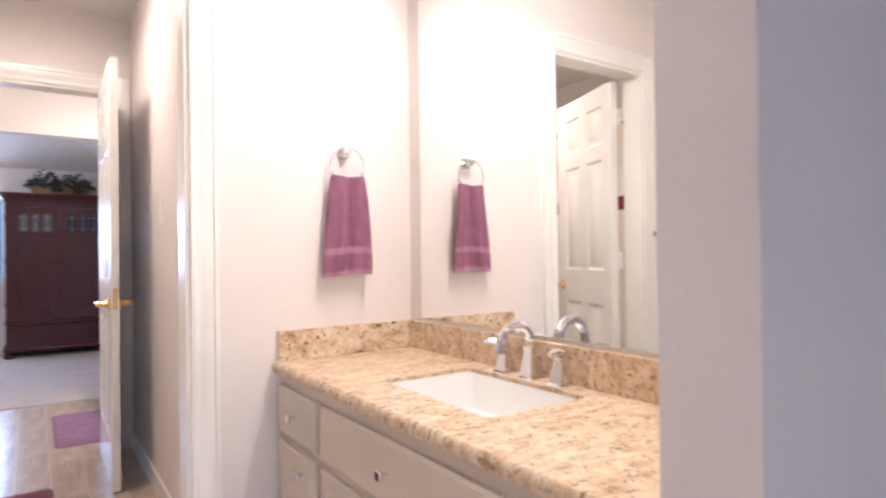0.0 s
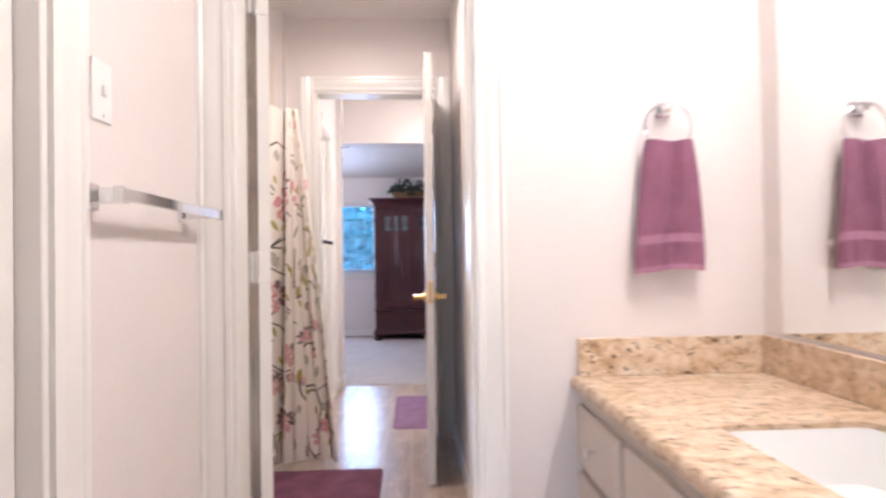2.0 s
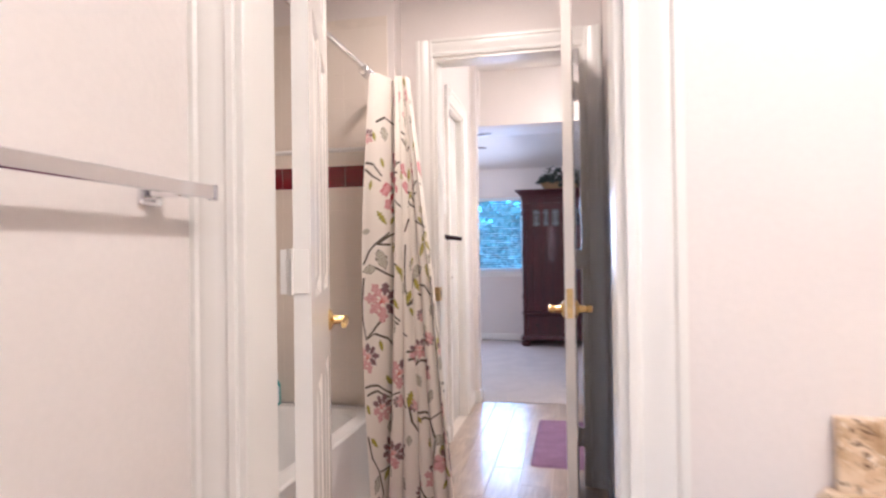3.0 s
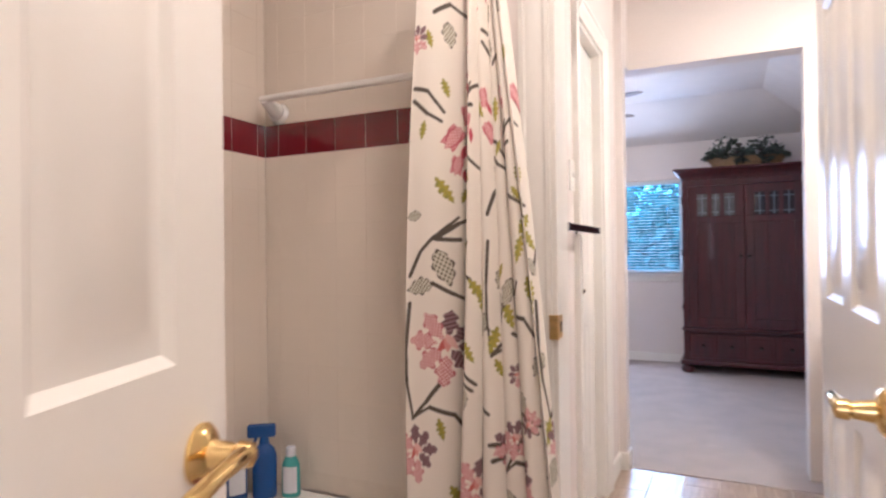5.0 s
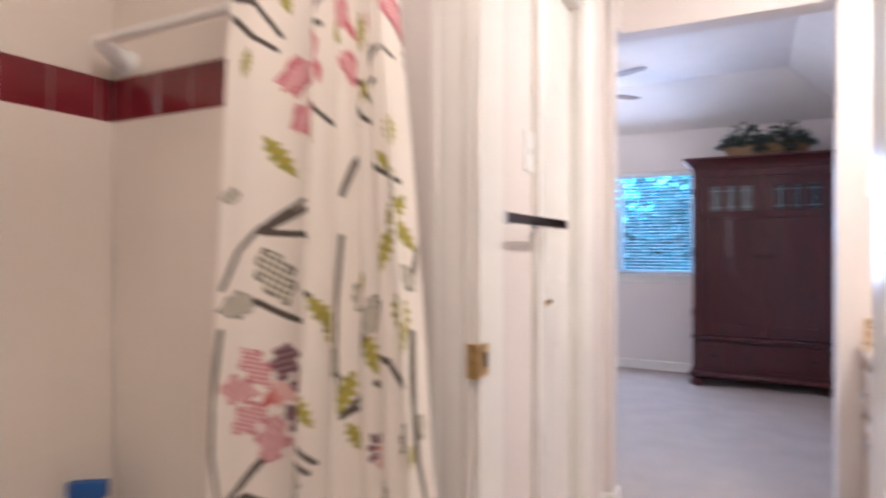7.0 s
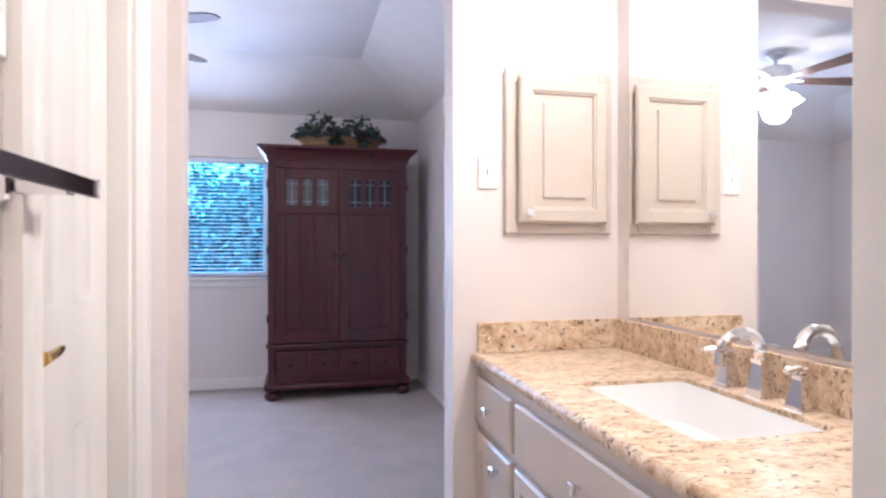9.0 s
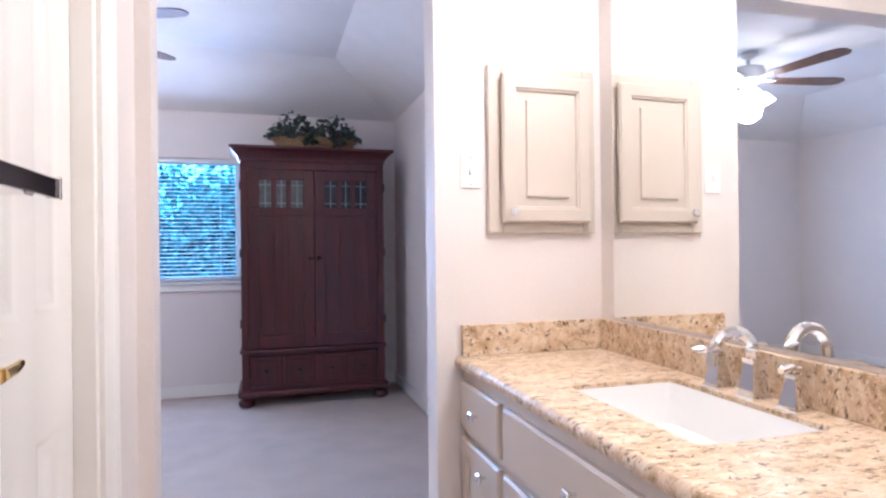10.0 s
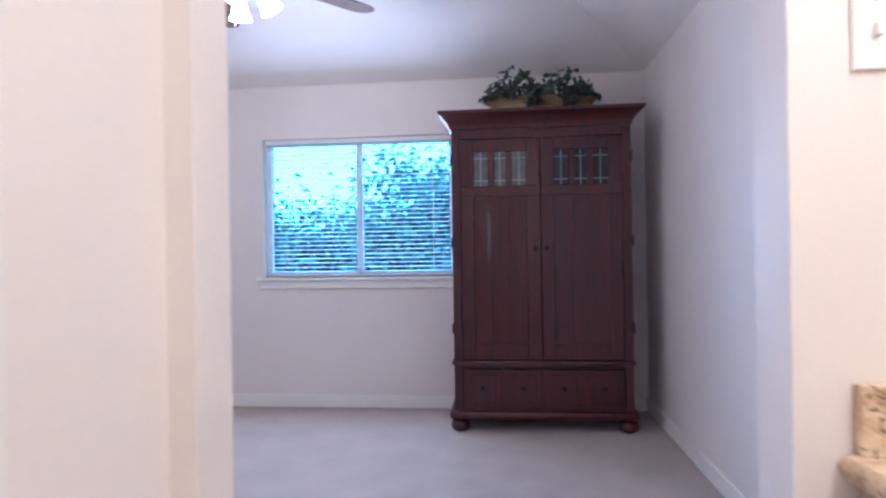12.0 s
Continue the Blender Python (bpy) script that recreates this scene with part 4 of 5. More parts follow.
def cloth_print(W, Ht, ns, nz):
    """Colours of the floral print on a cloth W wide and Ht high; each motif is drawn in its own window of the grid."""
    s_all = np.linspace(0, W, ns)[None, :].repeat(nz, 0)
    z_all = np.linspace(0, Ht, nz)[:, None].repeat(ns, 1)
    col = np.zeros((nz, ns, 3))
    col[:] = (0.76, 0.70, 0.62)
    rng = random.Random(4)
    window = [slice(0, nz), slice(0, ns)]

    def frame_window(s0, s1, z0, z1):
        window[0] = slice(max(0, int(z0 / Ht * nz) - 2), max(0, int(z1 / Ht * nz) + 3))
        window[1] = slice(max(0, int(s0 / W * ns) - 2), max(0, int(s1 / W * ns) + 3))
        return s_all[window[0], window[1]], z_all[window[0], window[1]]

    def put(mask, c):
        col[window[0], window[1]][mask] = c

    def seg(p, q, w, c):
        px, pz, qx, qz = *p, *q
        s, z = frame_window(min(px, qx) - w, max(px, qx) + w, min(pz, qz) - w, max(pz, qz) + w)
        dx, dz = qx - px, qz - pz
        t = np.clip(((s - px) * dx + (z - pz) * dz) / (dx * dx + dz * dz + 1e-9), 0, 1)
        put(np.hypot(s - px - t * dx, z - pz - t * dz) < w, c)

    def leaf_mask(cx, cz, size, ang, fat=0.42):
        s, z = frame_window(cx - size, cx + size, cz - size, cz + size)
        a = radians(ang)
        u = ((s - cx) * math.cos(a) + (z - cz) * math.sin(a)) / size
        v = (-(s - cx) * math.sin(a) + (z - cz) * math.cos(a)) / size
        e = fat * np.clip(1 - u * u, 0, 1) * (1 + 0.25 * u)
        return (np.abs(v) < e) & (np.abs(u) < 1), u, v, e

    front = 0.172
    strips = [(0.0, front)] + [(front + 0.135 * k, 0.135) for k in range(int((W - front) / 0.135) + 1)]
    ink, olive, cream = (0.085, 0.066, 0.05), (0.36, 0.305, 0.045), (0.60, 0.56, 0.45)

    def draw_leaf(cx, cz, size, ang):
        m, u, v, e = leaf_mask(cx, cz, size, ang, 0.44)
        put(m & (np.abs(v) < e * (0.8 + 0.3 * np.sin(u * 16))), olive)
        put(m & (v > 0.12 * e) & (np.sin(u * 13 + 4 * v) > 0.35), (0.25, 0.235, 0.05))
        put(m & (np.abs(v) < 0.035), (0.29, 0.26, 0.05))

    def draw_hatch(cx, cz, size, ang):
        m, u, v, e = leaf_mask(cx, cz, size, ang, 0.60)
        m &= np.abs(v) < e * (0.9 + 0.12 * np.sin(u * 11))
        put(m, ink)
        put(m & (np.abs(v) < e * 0.78) & (np.abs(u) < 0.84) & (np.sin(u * 21 + 2 * v) * np.sin(v * 23) > -0.22), cream)

    def draw_tulip(cx, cz, size, ang):
        for turn, c in ((-28, (0.62, 0.27, 0.29)), (28, (0.62, 0.27, 0.29)), (0, (0.70, 0.42, 0.41))):
            m, u, v, e = leaf_mask(cx, cz, size, ang + turn, 0.42)
            put(m, (0.42, 0.08, 0.11))
            put(m & (np.abs(v) < e * 0.8) & (np.sin(u * 24) * np.sin(v * 26 + 1) > -0.2), c)
        m, u, v, e = leaf_mask(cx + size * 0.7, cz - size * 0.9, size * 0.62, ang + 15, 0.34)
        put(m, (0.44, 0.06, 0.09))

    def draw_bloom(cx, cz, size, ang):
        for k in range(8):
            a = ang + 45 * k
            dark = k < 4
            far = size * ((0.52, 0.62)[k % 2] + (0.10 if not dark else 0.0))
            px, pz = cx + far * math.cos(radians(a)), cz + far * math.sin(radians(a))
            m, u, v, e = leaf_mask(px, pz, size * (0.38 if dark else 0.46), a, 0.62)
            m &= np.abs(v) < e * (0.86 + 0.24 * np.sin(u * 9 + k))
            put(m, (0.14, 0.07, 0.085) if dark else (0.43, 0.12, 0.14))
            if dark:
                put(m & (np.sin(u * 19 + v * 9) > 0.55), (0.33, 0.21, 0.22))
            else:
                put(m & (np.sin(u * 26 + k) * np.sin(v * 25 + 1) > -0.05) & (np.abs(v) < e * 0.78), (0.72, 0.50, 0.47))
        for k in range(3):
            m, u, v, e = leaf_mask(cx + size * 0.10 * (k - 1), cz + size * 0.05 * k, size * 0.26, ang + 100 + 40 * k, 0.4)
            put(m, ((0.50, 0.11, 0.10), (0.62, 0.28, 0.25), (0.68, 0.42, 0.38))[k])

    pens = {"olive": draw_leaf, "hatch": draw_hatch, "tulip": draw_tulip, "bloom": draw_bloom, "small_bloom": draw_bloom}
    for rep, (o, width) in enumerate(strips):
        zo = (0, 0.31, -0.26, 0.14, -0.12, 0.22)[rep % 6]
        for st in STEMS + LOW_STEMS:
            for k, (p, q) in enumerate(zip(st, st[1:])):
                f = width / front
                seg((p[0] * f + o, p[1] + zo - 0.045), (q[0] * f + o, q[1] + zo - 0.045), 0.0052 - 0.0009 * (k % 3), ink)
        if rep == 0:
            motifs = [("olive", *m) for m in OLIVE] + [("hatch", *m) for m in HATCH] + [("tulip", *m) for m in TULIP] + [("bloom", *m) for m in BLOOM]
        else:
            motifs = fold_motifs(rng, width)
        for kind, ms, mz, size, ang in motifs:
            if kind in pens:
                pens[kind](ms + o, mz - (0.045 if rep == 0 else 0), size, ang)
    return col


def shower_curtain():
    W, Ht, ns, nz = 0.98, 1.86, 430, 760
    z_bot, z_top = 0.045, 1.905
    fine = cloth_print(W, Ht, ns * 2, nz * 2)
    col = fine.reshape(nz, 2, ns, 2, 3).mean(axis=(1, 3))
    verts, faces = [], []
    for i in range(nz):
        f = i / (nz - 1)
        z = z_bot + (z_top - z_bot) * f
        o = 1 - f
        for k in range(ns):
            u = k / (ns - 1)
            # a broad front panel, then narrow pleats
            x_mid, y_mid = -0.032 - 0.012 * o, 5.115
            if u < 0.175:
                a = u / 0.175
                xl = -0.132 - 0.045 * math.sin(math.pi * o) + 0.03 * o * o
                x = xl + (x_mid - xl) * a
                y = 5.005 + (y_mid - 5.005) * a - 0.016 * math.sin(math.pi * a) + 0.006 * math.sin(a * 6 + 4 * f) * a * (1 - a) * 4
            else:
                a = (u - 0.175) / 0.825
                ph = a * 4.5 * 2 * math.pi
                wob = 0.5 * math.sin(5 * f + 9 * a) * a
                x = x_mid + (0.050 + 0.252 * o) * a + (0.008 + 0.012 * o) * (math.sin(ph + wob + 2.6) - math.sin(2.6)) * min(1, a * 8)
                y = y_mid + 0.035 * a - (0.062 + 0.025 * o) * (1 - math.cos(ph + wob)) * 0.5 * (0.75 + 0.25 * math.sin(7 * a + 1))
            verts.append((x, y - 0.13 * o ** 2.2, z + 0.006 * math.sin(u * 31)))
    for i in range(nz - 1):
        for k in range(ns - 1):
            q = i * ns + k
            faces.append((q, q + 1, q + ns + 1, q + ns))
    me = bpy.data.meshes.new("shower_curtain")
    me.from_pydata(verts, [], faces)
    at = me.color_attributes.new("print", 'FLOAT_COLOR', 'POINT')
    rgba = np.ones((nz * ns, 4), dtype=np.float32)
    rgba[:, :3] = col.reshape(-1, 3)
    at.data.foreach_set("color", rgba.ravel())
    me.materials.append(M_CURTAIN)
    for p in me.polygons:
        p.use_smooth = True
    o = new("shower_curtain", me)
    md = o.modifiers.new("cloth", 'SOLIDIFY')
    md.thickness = 0.0012
    tagged(o, "cream shower curtain printed with pink flowers and olive leaves, drawn aside", "shower curtain")


shower_curtain()


def bottle(m, profile, body_mat, cap_mat, label, flat=0.6, label_col=None, trigger=False, name="shampoo_bottle"):
    r = thing(name, m, label, "bottle", "bottles on the tub corner")
    bm = bmesh.new()
    lathe(bm, profile[:-2], 24)
    bmesh.ops.transform(bm, matrix=Matrix.Diagonal((1, flat, 1, 1)), verts=bm.verts)
    part("body", bm, body_mat, r)
    bm = bmesh.new()
    lathe(bm, [profile[-3], *profile[-2:]], 20)
    if trigger:
        z = profile[-1][1]
        box(bm, (-0.05, -0.014, z - 0.005), (0.035, 0.014, z + 0.035), 0.006, seg=2)
        tube(bm, [(-0.02, 0, z), (-0.035, 0, z - 0.03), (-0.03, 0, z - 0.055)], 0.006, 8)
    part("cap", bm, cap_mat, r)
    if label_col:
        bm = bmesh.new()
        w = profile[2][0] * 0.75
        d = profile[2][0] * flat
        zc = profile[2][1]
        n = 8
        pts = [(w * (2 * k / n - 1), -math.sqrt(max(0, 1 - (w * (2 * k / n - 1) / profile[2][0]) ** 2)) * d - 0.0012) for k in range(n + 1)]
        lo = [bm.verts.new((x, y, zc - 0.035)) for x, y in pts]
        hi = [bm.verts.new((x, y, zc + 0.045)) for x, y in pts]
        for k in range(n):
            bm.faces.new((lo[k], lo[k + 1], hi[k + 1], hi[k]))
        part("label", bm, label_col, r, "printed paper label")


RIM = 0.371
bottle(pose(-0.79, 5.18, RIM, 0, 0, 35), [(0.034, 0), (0.037, 0.008), (0.037, 0.08), (0.037, 0.13), (0.030, 0.15), (0.015, 0.165), (0.015, 0.175), (0.012, 0.19)], M_BLUE, M_BLUE, "dark blue trigger spray bottle on the tub corner", 0.65, M_BLUE, True, "spray_bottle")
bottle(pose(-0.828, 5.10, RIM, 0, 0, 60), [(0.030, 0), (0.033, 0.006), (0.033, 0.07), (0.033, 0.12), (0.028, 0.14), (0.028, 0.141), (0.026, 0.165), (0.022, 0.168)], M_BLUE, M_LABEL, "blue and white carton-like bottle on the tub corner", 0.55, M_LABEL)
bottle(pose(-0.72, 5.22, RIM, 0, 0, 25), [(0.026, 0), (0.029, 0.006), (0.029, 0.05), (0.027, 0.10), (0.018, 0.12), (0.015, 0.125), (0.015, 0.15), (0.012, 0.153)], M_TEAL, M_LABEL, "small teal and white bottle on the tub corner", 0.7, M_LABEL)

# ---- rugs ----


def rug(name, x0, x1, y0, y1, z0, mat, label):
    bm = bmesh.new()
    n = 46
    rng = random.Random(7)
    g = []
    for i in range(n + 1):
        row = []
        for k in range(n + 1):
            u, v = i / n, k / n
            e = min(u, 1 - u, v, 1 - v)
            x, y = x0 + (x1 - x0) * u, y0 + (y1 - y0) * v
            rc = 0.05
            cx, cy = min(max(x, x0 + rc), x1 - rc), min(max(y, y0 + rc), y1 - rc)
            d = math.hypot(x - cx, y - cy)
            if d > rc:
                x, y = cx + (x - cx) * rc / d, cy + (y - cy) * rc / d
            h = z0 + 0.016 * min(1, e * 14) ** 0.5 + 0.003 * noise.noise((x * 40, y * 40, 0))
            row.append(bm.verts.new((x, y, h if e > 0 else z0 + 0.001)))
        g.append(row)
    for i in range(n):
        for k in range(n):
            bm.faces.new((g[i][k], g[i + 1][k], g[i + 1][k + 1], g[i][k + 1]))
    return single(name, bm, mat, label, "rug")


rug("bath_mat", -0.16, 0.475, 4.02, 4.94, 0.0, M_RUG, "plum purple shaggy bath mat beside the tub")
rug("bath_mat", 0.50, 0.90, 5.62, 6.5, 0.0, M_RUG2, "lavender purple bath mat before the second vanity")

# ---- ceiling lights in the tub room ----
cl = thing("ceiling_light", pose(0.35, 4.55, H), "round flush ceiling light with a glowing glass dome", "light")
bm = bmesh.new()
lathe(bm, [(0.15, -0.001), (0.15, -0.02), (0.14, -0.03)], 32)
part("rim", bm, M_CHROME, cl)
bm = bmesh.new()
lathe(bm, [(0.135, -0.03), (0.12, -0.06), (0.08, -0.085), (0.01, -0.095)], 32)
part("dome", bm, M_BULB, cl, "lit frosted glass dome")
area("tub_room_lamp", pose(0.35, 4.55, H - 0.11), 0.25, 0.25, 10.2, (1.0, 0.74, 0.50))

# ---- bedroom: window ----


def bedroom_window():
    r = thing("window_1", pose(0, 0, 0), "two-pane sliding window with a white painted frame and sill", "window", kind="structure")
    y0, y1 = WY + 0.06, WY + 0.10
    fw = 0.04
    xm = -0.53
    bm = bmesh.new()
    for lo, hi in (((WX0, y0, WZ0), (WX0 + fw, y1, WZ1)), ((WX1 - fw, y0, WZ0), (WX1, y1, WZ1)), ((WX0 + fw, y0, WZ0), (WX1 - fw, y1, WZ0 + fw)), ((WX0 + fw, y0, WZ1 - fw), (WX1 - fw, y1, WZ1))):
        box(bm, lo, hi, 0.003)
    part("window_frame", bm, M_PLASTIC, r)
    part("mullion", boxes(((xm - 0.022, y0 - 0.006, WZ0 + fw), (xm + 0.022, y1 - 0.006, WZ1 - fw)), bevel=0.003), M_PLASTIC, r)
    part("window_sill", boxes(((WX0 - 0.05, WY - 0.035, WZ0 - 0.022), (WX1 + 0.05, WY + 0.06, WZ0)), bevel=0.005), M_TRIM, r)
    part("apron", boxes(((WX0 - 0.03, WY - 0.014, WZ0 - 0.075), (WX1 + 0.03, WY - 0.0005, WZ0 - 0.022)), bevel=0.004), M_TRIM, r)
    for a, b in ((WX0 + fw, xm - 0.022), (xm + 0.022, WX1 - fw)):
        p = part("pane", boxes(((a, y0 + 0.018, WZ0 + fw), (b, y0 + 0.022, WZ1 - fw))), M_GLASS, r)
        p.visible_shadow = False


bedroom_window()


def blinds():
    r = thing("venetian_blind", pose(0, 0, 0), "white horizontal slat blind lowered with open slats", "blind")
    part("head_rail", boxes(((WX0 + 0.01, WY + 0.012, WZ1 - 0.035), (WX1 - 0.01, WY + 0.05, WZ1 - 0.003)), bevel=0.003), M_BLIND, r)
    part("bottom_rail", boxes(((WX0 + 0.012, WY + 0.016, WZ0 + 0.006), (WX1 - 0.012, WY + 0.048, WZ0 + 0.022)), bevel=0.003), M_BLIND, r)
    n = 30
    bm = bmesh.new()
    sec = [(-0.016, -0.0015), (-0.008, 0.0008), (0, 0.0016), (0.008, 0.0008), (0.016, -0.0015)]
    v = []
    for x in (WX0 + 0.013, WX1 - 0.013):
        v.append([bm.verts.new((x, y, z)) for y, z in sec] + [bm.verts.new((x, y, z - 0.0012)) for y, z in sec[::-1]])
    m = len(v[0])
    for k in range(m):
        bm.faces.new((v[0][k], v[0][(k + 1) % m], v[1][(k + 1) % m], v[1][k]))
    bm.faces.new(v[0])
    bm.faces.new(v[1])
    me = mesh_of("slat", bm, M_BLIND)
    for k in range(n):
        o = new("slat", me)
        o.parent = r
        o.location = (0, WY + 0.032, WZ0 + 0.04 + (WZ1 - WZ0 - 0.085) * k / (n - 1))
        o.rotation_euler = (radians(4 + 2 * math.sin(k * 2.3)), 0, 0)
    for x in (WX0 + 0.15, -0.53, WX1 - 0.15):
        bm = bmesh.new()
        for dy in (0.014, 0.05):
            cyl(bm, (x, WY + dy, WZ0 + 0.02), (x, WY + dy, WZ1 - 0.03), 0.0008, n=5)
        part("ladder_cord", bm, M_BLIND, r)


blinds()
# unseen window, added as a way in for the first bedroom's daylight
wf = thing("unseen_window", pose(0, 0, 0), "plain white framed window, unseen, added behind the starting point for its daylight", "window", kind="structure")
bm = boxes(((-1.4, -1.9, 0.85), (-1.35, -1.85, 1.95)), ((0.15, -1.9, 0.85), (0.2, -1.85, 1.95)), ((-1.35, -1.9, 0.85), (0.15, -1.85, 0.9)), ((-1.35, -1.9, 1.9), (0.15, -1.85, 1.95)), bevel=0.003)
part("window_frame", bm, M_PLASTIC, wf)

# ---- bedroom: armoire ----


def armoire():
    r = thing("armoire", pose(0, 0, 0), "tall dark mahogany armoire with leaded glass lights and bun feet", "armoire")
    xa, xb, yf, yb = 0.148, 1.170, 9.62, WY - 0.03
    for nm, lo, hi in (("side_panel", (xa, yf + 0.02, 0.10), (xa + 0.025, yb, 1.76)), ("side_panel", (xb - 0.025, yf + 0.02, 0.10), (xb, yb, 1.76)),
                       ("back_panel", (xa + 0.025, yb - 0.012, 0.10), (xb - 0.025, yb, 1.76)), ("bottom_board", (xa + 0.025, yf + 0.02, 0.10), (xb - 0.025, yb - 0.012, 0.125)),
                       ("shelf", (xa + 0.025, yf + 0.02, 0.365), (xb - 0.025, yb - 0.012, 0.39)), ("top_board", (xa + 0.025, yf + 0.02, 1.735), (xb - 0.025, yb - 0.012, 1.76)),
                       ("front_post", (xa, yf, 0.10), (xa + 0.05, yf + 0.02, 1.76)), ("front_post", (xb - 0.05, yf, 0.10), (xb, yf + 0.02, 1.76)),
                       ("frieze", (xa + 0.05, yf, 1.70), (xb - 0.05, yf + 0.02, 1.76))):
        part(nm, boxes((lo, hi), bevel=0.002), M_MAHOG, r)
    # crown: stacked flaring moulding
    bm = bmesh.new()
    prof = [(0.004, 1.755), (0.010, 1.762), (0.010, 1.775), (0.018, 1.79), (0.035, 1.812), (0.056, 1.832), (0.066, 1.838), (0.070, 1.842), (0.070, 1.858)]
    rings = [[bm.verts.new(p) for p in ((xa - d, yf - d, z), (xb + d, yf - d, z), (xb + d, yb, z), (xa - d, yb, z))] for d, z in prof]
    for a, b in zip(rings, rings[1:]):
        for k in range(4):
            bm.faces.new((a[k], a[(k + 1) % 4], b[(k + 1) % 4], b[k]))
    bm.faces.new(rings[0][::-1])
    bm.faces.new(rings[-1])
    part("crown", bm, M_MAHOG, r)

    def ring_mould(z, h, d):
        bm = bmesh.new()
        box(bm, (xa - d, yf - d, z), (xb + d, yb, z + h), h * 0.4, seg=2)
        return bm

    part("waist_moulding", ring_mould(0.385, 0.03, 0.014), M_MAHOG, r)
    part("base_moulding", ring_mould(0.075, 0.05, 0.030), M_MAHOG, r)
    for x in (xa + 0.03, xb - 0.03):
        for y in (yf + 0.03, yb - 0.06):
            bm = bmesh.new()
            lathe(bm, [(0.035, 0.004), (0.055, 0.02), (0.058, 0.04), (0.048, 0.06), (0.034, 0.068), (0.036, 0.076)], 20, pose(x, y, 0))
            part("bun_foot", bm, M_MAHOG, r)
    xm = (xa + xb) / 2
    for side, (a, b) in enumerate(((xa + 0.052, xm - 0.002), (xm + 0.002, xb - 0.052))):
        z0, z1 = 0.42, 1.698
        st = 0.075
        gz0, gz1 = 1.425, 1.625
        bm = bmesh.new()
        y0, y1 = yf - 0.002, yf + 0.02
        w = b - a
        box(bm, (a, y0, gz0 - 0.06), (b, y1, gz0), 0.003)
        d = part("door", bm, M_MAHOG, r)
        for nm, lo, hi in (("stile", (a, z0), (a + st, gz0 - 0.06)), ("stile", (b - st, z0), (b, gz0 - 0.06)), ("stile", (a, gz0), (a + st, z1)), ("stile", (b - st, gz0), (b, z1)), ("rail", (a + st, z0), (b - st, z0 + 0.09)), ("rail", (a + st, gz1), (b - st, z1))):
            part(nm, boxes(((lo[0], y0, lo[1]), (hi[0], y1, hi[1])), bevel=0.002), M_MAHOG, d)
        for k in range(3):
            xk, xn = a + st + (w - 2 * st) * k / 3, a + st + (w - 2 * st) * (k + 1) / 3
            part("door_board", boxes(((xk + 0.0002, y0 + 0.008, z0 + 0.09), (xn - 0.0002, y1 - 0.002, gz0 - 0.06)), bevel=0.0008), M_MAHOG, d)
            if k:
                part("muntin", boxes(((xk - 0.017, y0, gz0), (xk + 0.017, y1, gz1)), bevel=0.002), M_MAHOG, d)
        pw = (w - 2 * st) / 3
        for k in range(3):
            x0 = a + st + pw * k + (0.017 if k else 0.0)
            x1 = a + st + pw * (k + 1) - (0.017 if k < 2 else 0.0)
            part("pane", boxes(((x0, yf + 0.008, gz0), (x1, yf + 0.012, gz1))), M_SHEER if side == 0 else M_DARKGLASS, d, "leaded glass light")
            xc = (x0 + x1) / 2
            bm = boxes(((xc - 0.003, yf + 0.005, gz0), (xc + 0.003, yf + 0.0079, gz1)), ((x0, yf + 0.005, gz0 + 0.03), (xc - 0.003, yf + 0.0079, gz0 + 0.035)), ((xc + 0.003, yf + 0.005, gz0 + 0.03), (x1, yf + 0.0079, gz0 + 0.035)), ((x0, yf + 0.005, gz1 - 0.04), (xc - 0.003, yf + 0.0079, gz1 - 0.035)), ((xc + 0.003, yf + 0.005, gz1 - 0.04), (x1, yf + 0.0079, gz1 - 0.035)))
            part("came", bm, M_CAME, d)
        x = b - 0.03 if side == 0 else a + 0.03
        bm = bmesh.new()
        lathe(bm, [(0.012, 0), (0.006, 0.006), (0.006, 0.014), (0.014, 0.022), (0.010, 0.03), (0.002, 0.032)], 16, pose(x, yf - 0.002, 1.06, 90))
        part("knob", bm, M_BLACK, d, "small dark metal knob")
        for z in (0.6, 1.1, 1.58):
            xh = xa - 0.004 if side == 0 else xb + 0.004
            bm = bmesh.new()
            cyl(bm, (xh, yf + 0.004, z - 0.03), (xh, yf + 0.004, z + 0.03), 0.005, n=10)
            part("hinge", bm, M_BLACK, d)
    bays = [xa + 0.0475 + (xb - xa - 0.095) * k / 4 for k in range(5)]
    for a, b in ((p + 0.0075, q - 0.0075) for p, q in zip(bays, bays[1:])):
        bm = bmesh.new()
        box(bm, (a, yf - 0.001, 0.145), (b, yf + 0.018, 0.362), 0.003)
        box(bm, (a + 0.03, yf - 0.006, 0.175), (b - 0.03, yf - 0.001, 0.332), 0.004)
        d = part("drawer_front", bm, M_MAHOG, r)
        bm = bmesh.new()
        lathe(bm, [(0.012, 0), (0.006, 0.006), (0.006, 0.014), (0.014, 0.022), (0.010, 0.03), (0.002, 0.032)], 16, pose((a + b) / 2, yf - 0.006, 0.255, 90))
        part("knob", bm, M_BLACK, d, "small dark metal knob")
    for x in bays[1:-1]:
        part("drawer_divider", boxes(((x - 0.0075, yf + 0.002, 0.144), (x + 0.0075, yf + 0.018, 0.385))), M_MAHOG, r)
    bm = boxes(((xa + 0.05, yf + 0.002, 0.125), (xb - 0.05, yf + 0.018, 0.144)))
    part("drawer_rail", bm, M_MAHOG, r)


armoire()


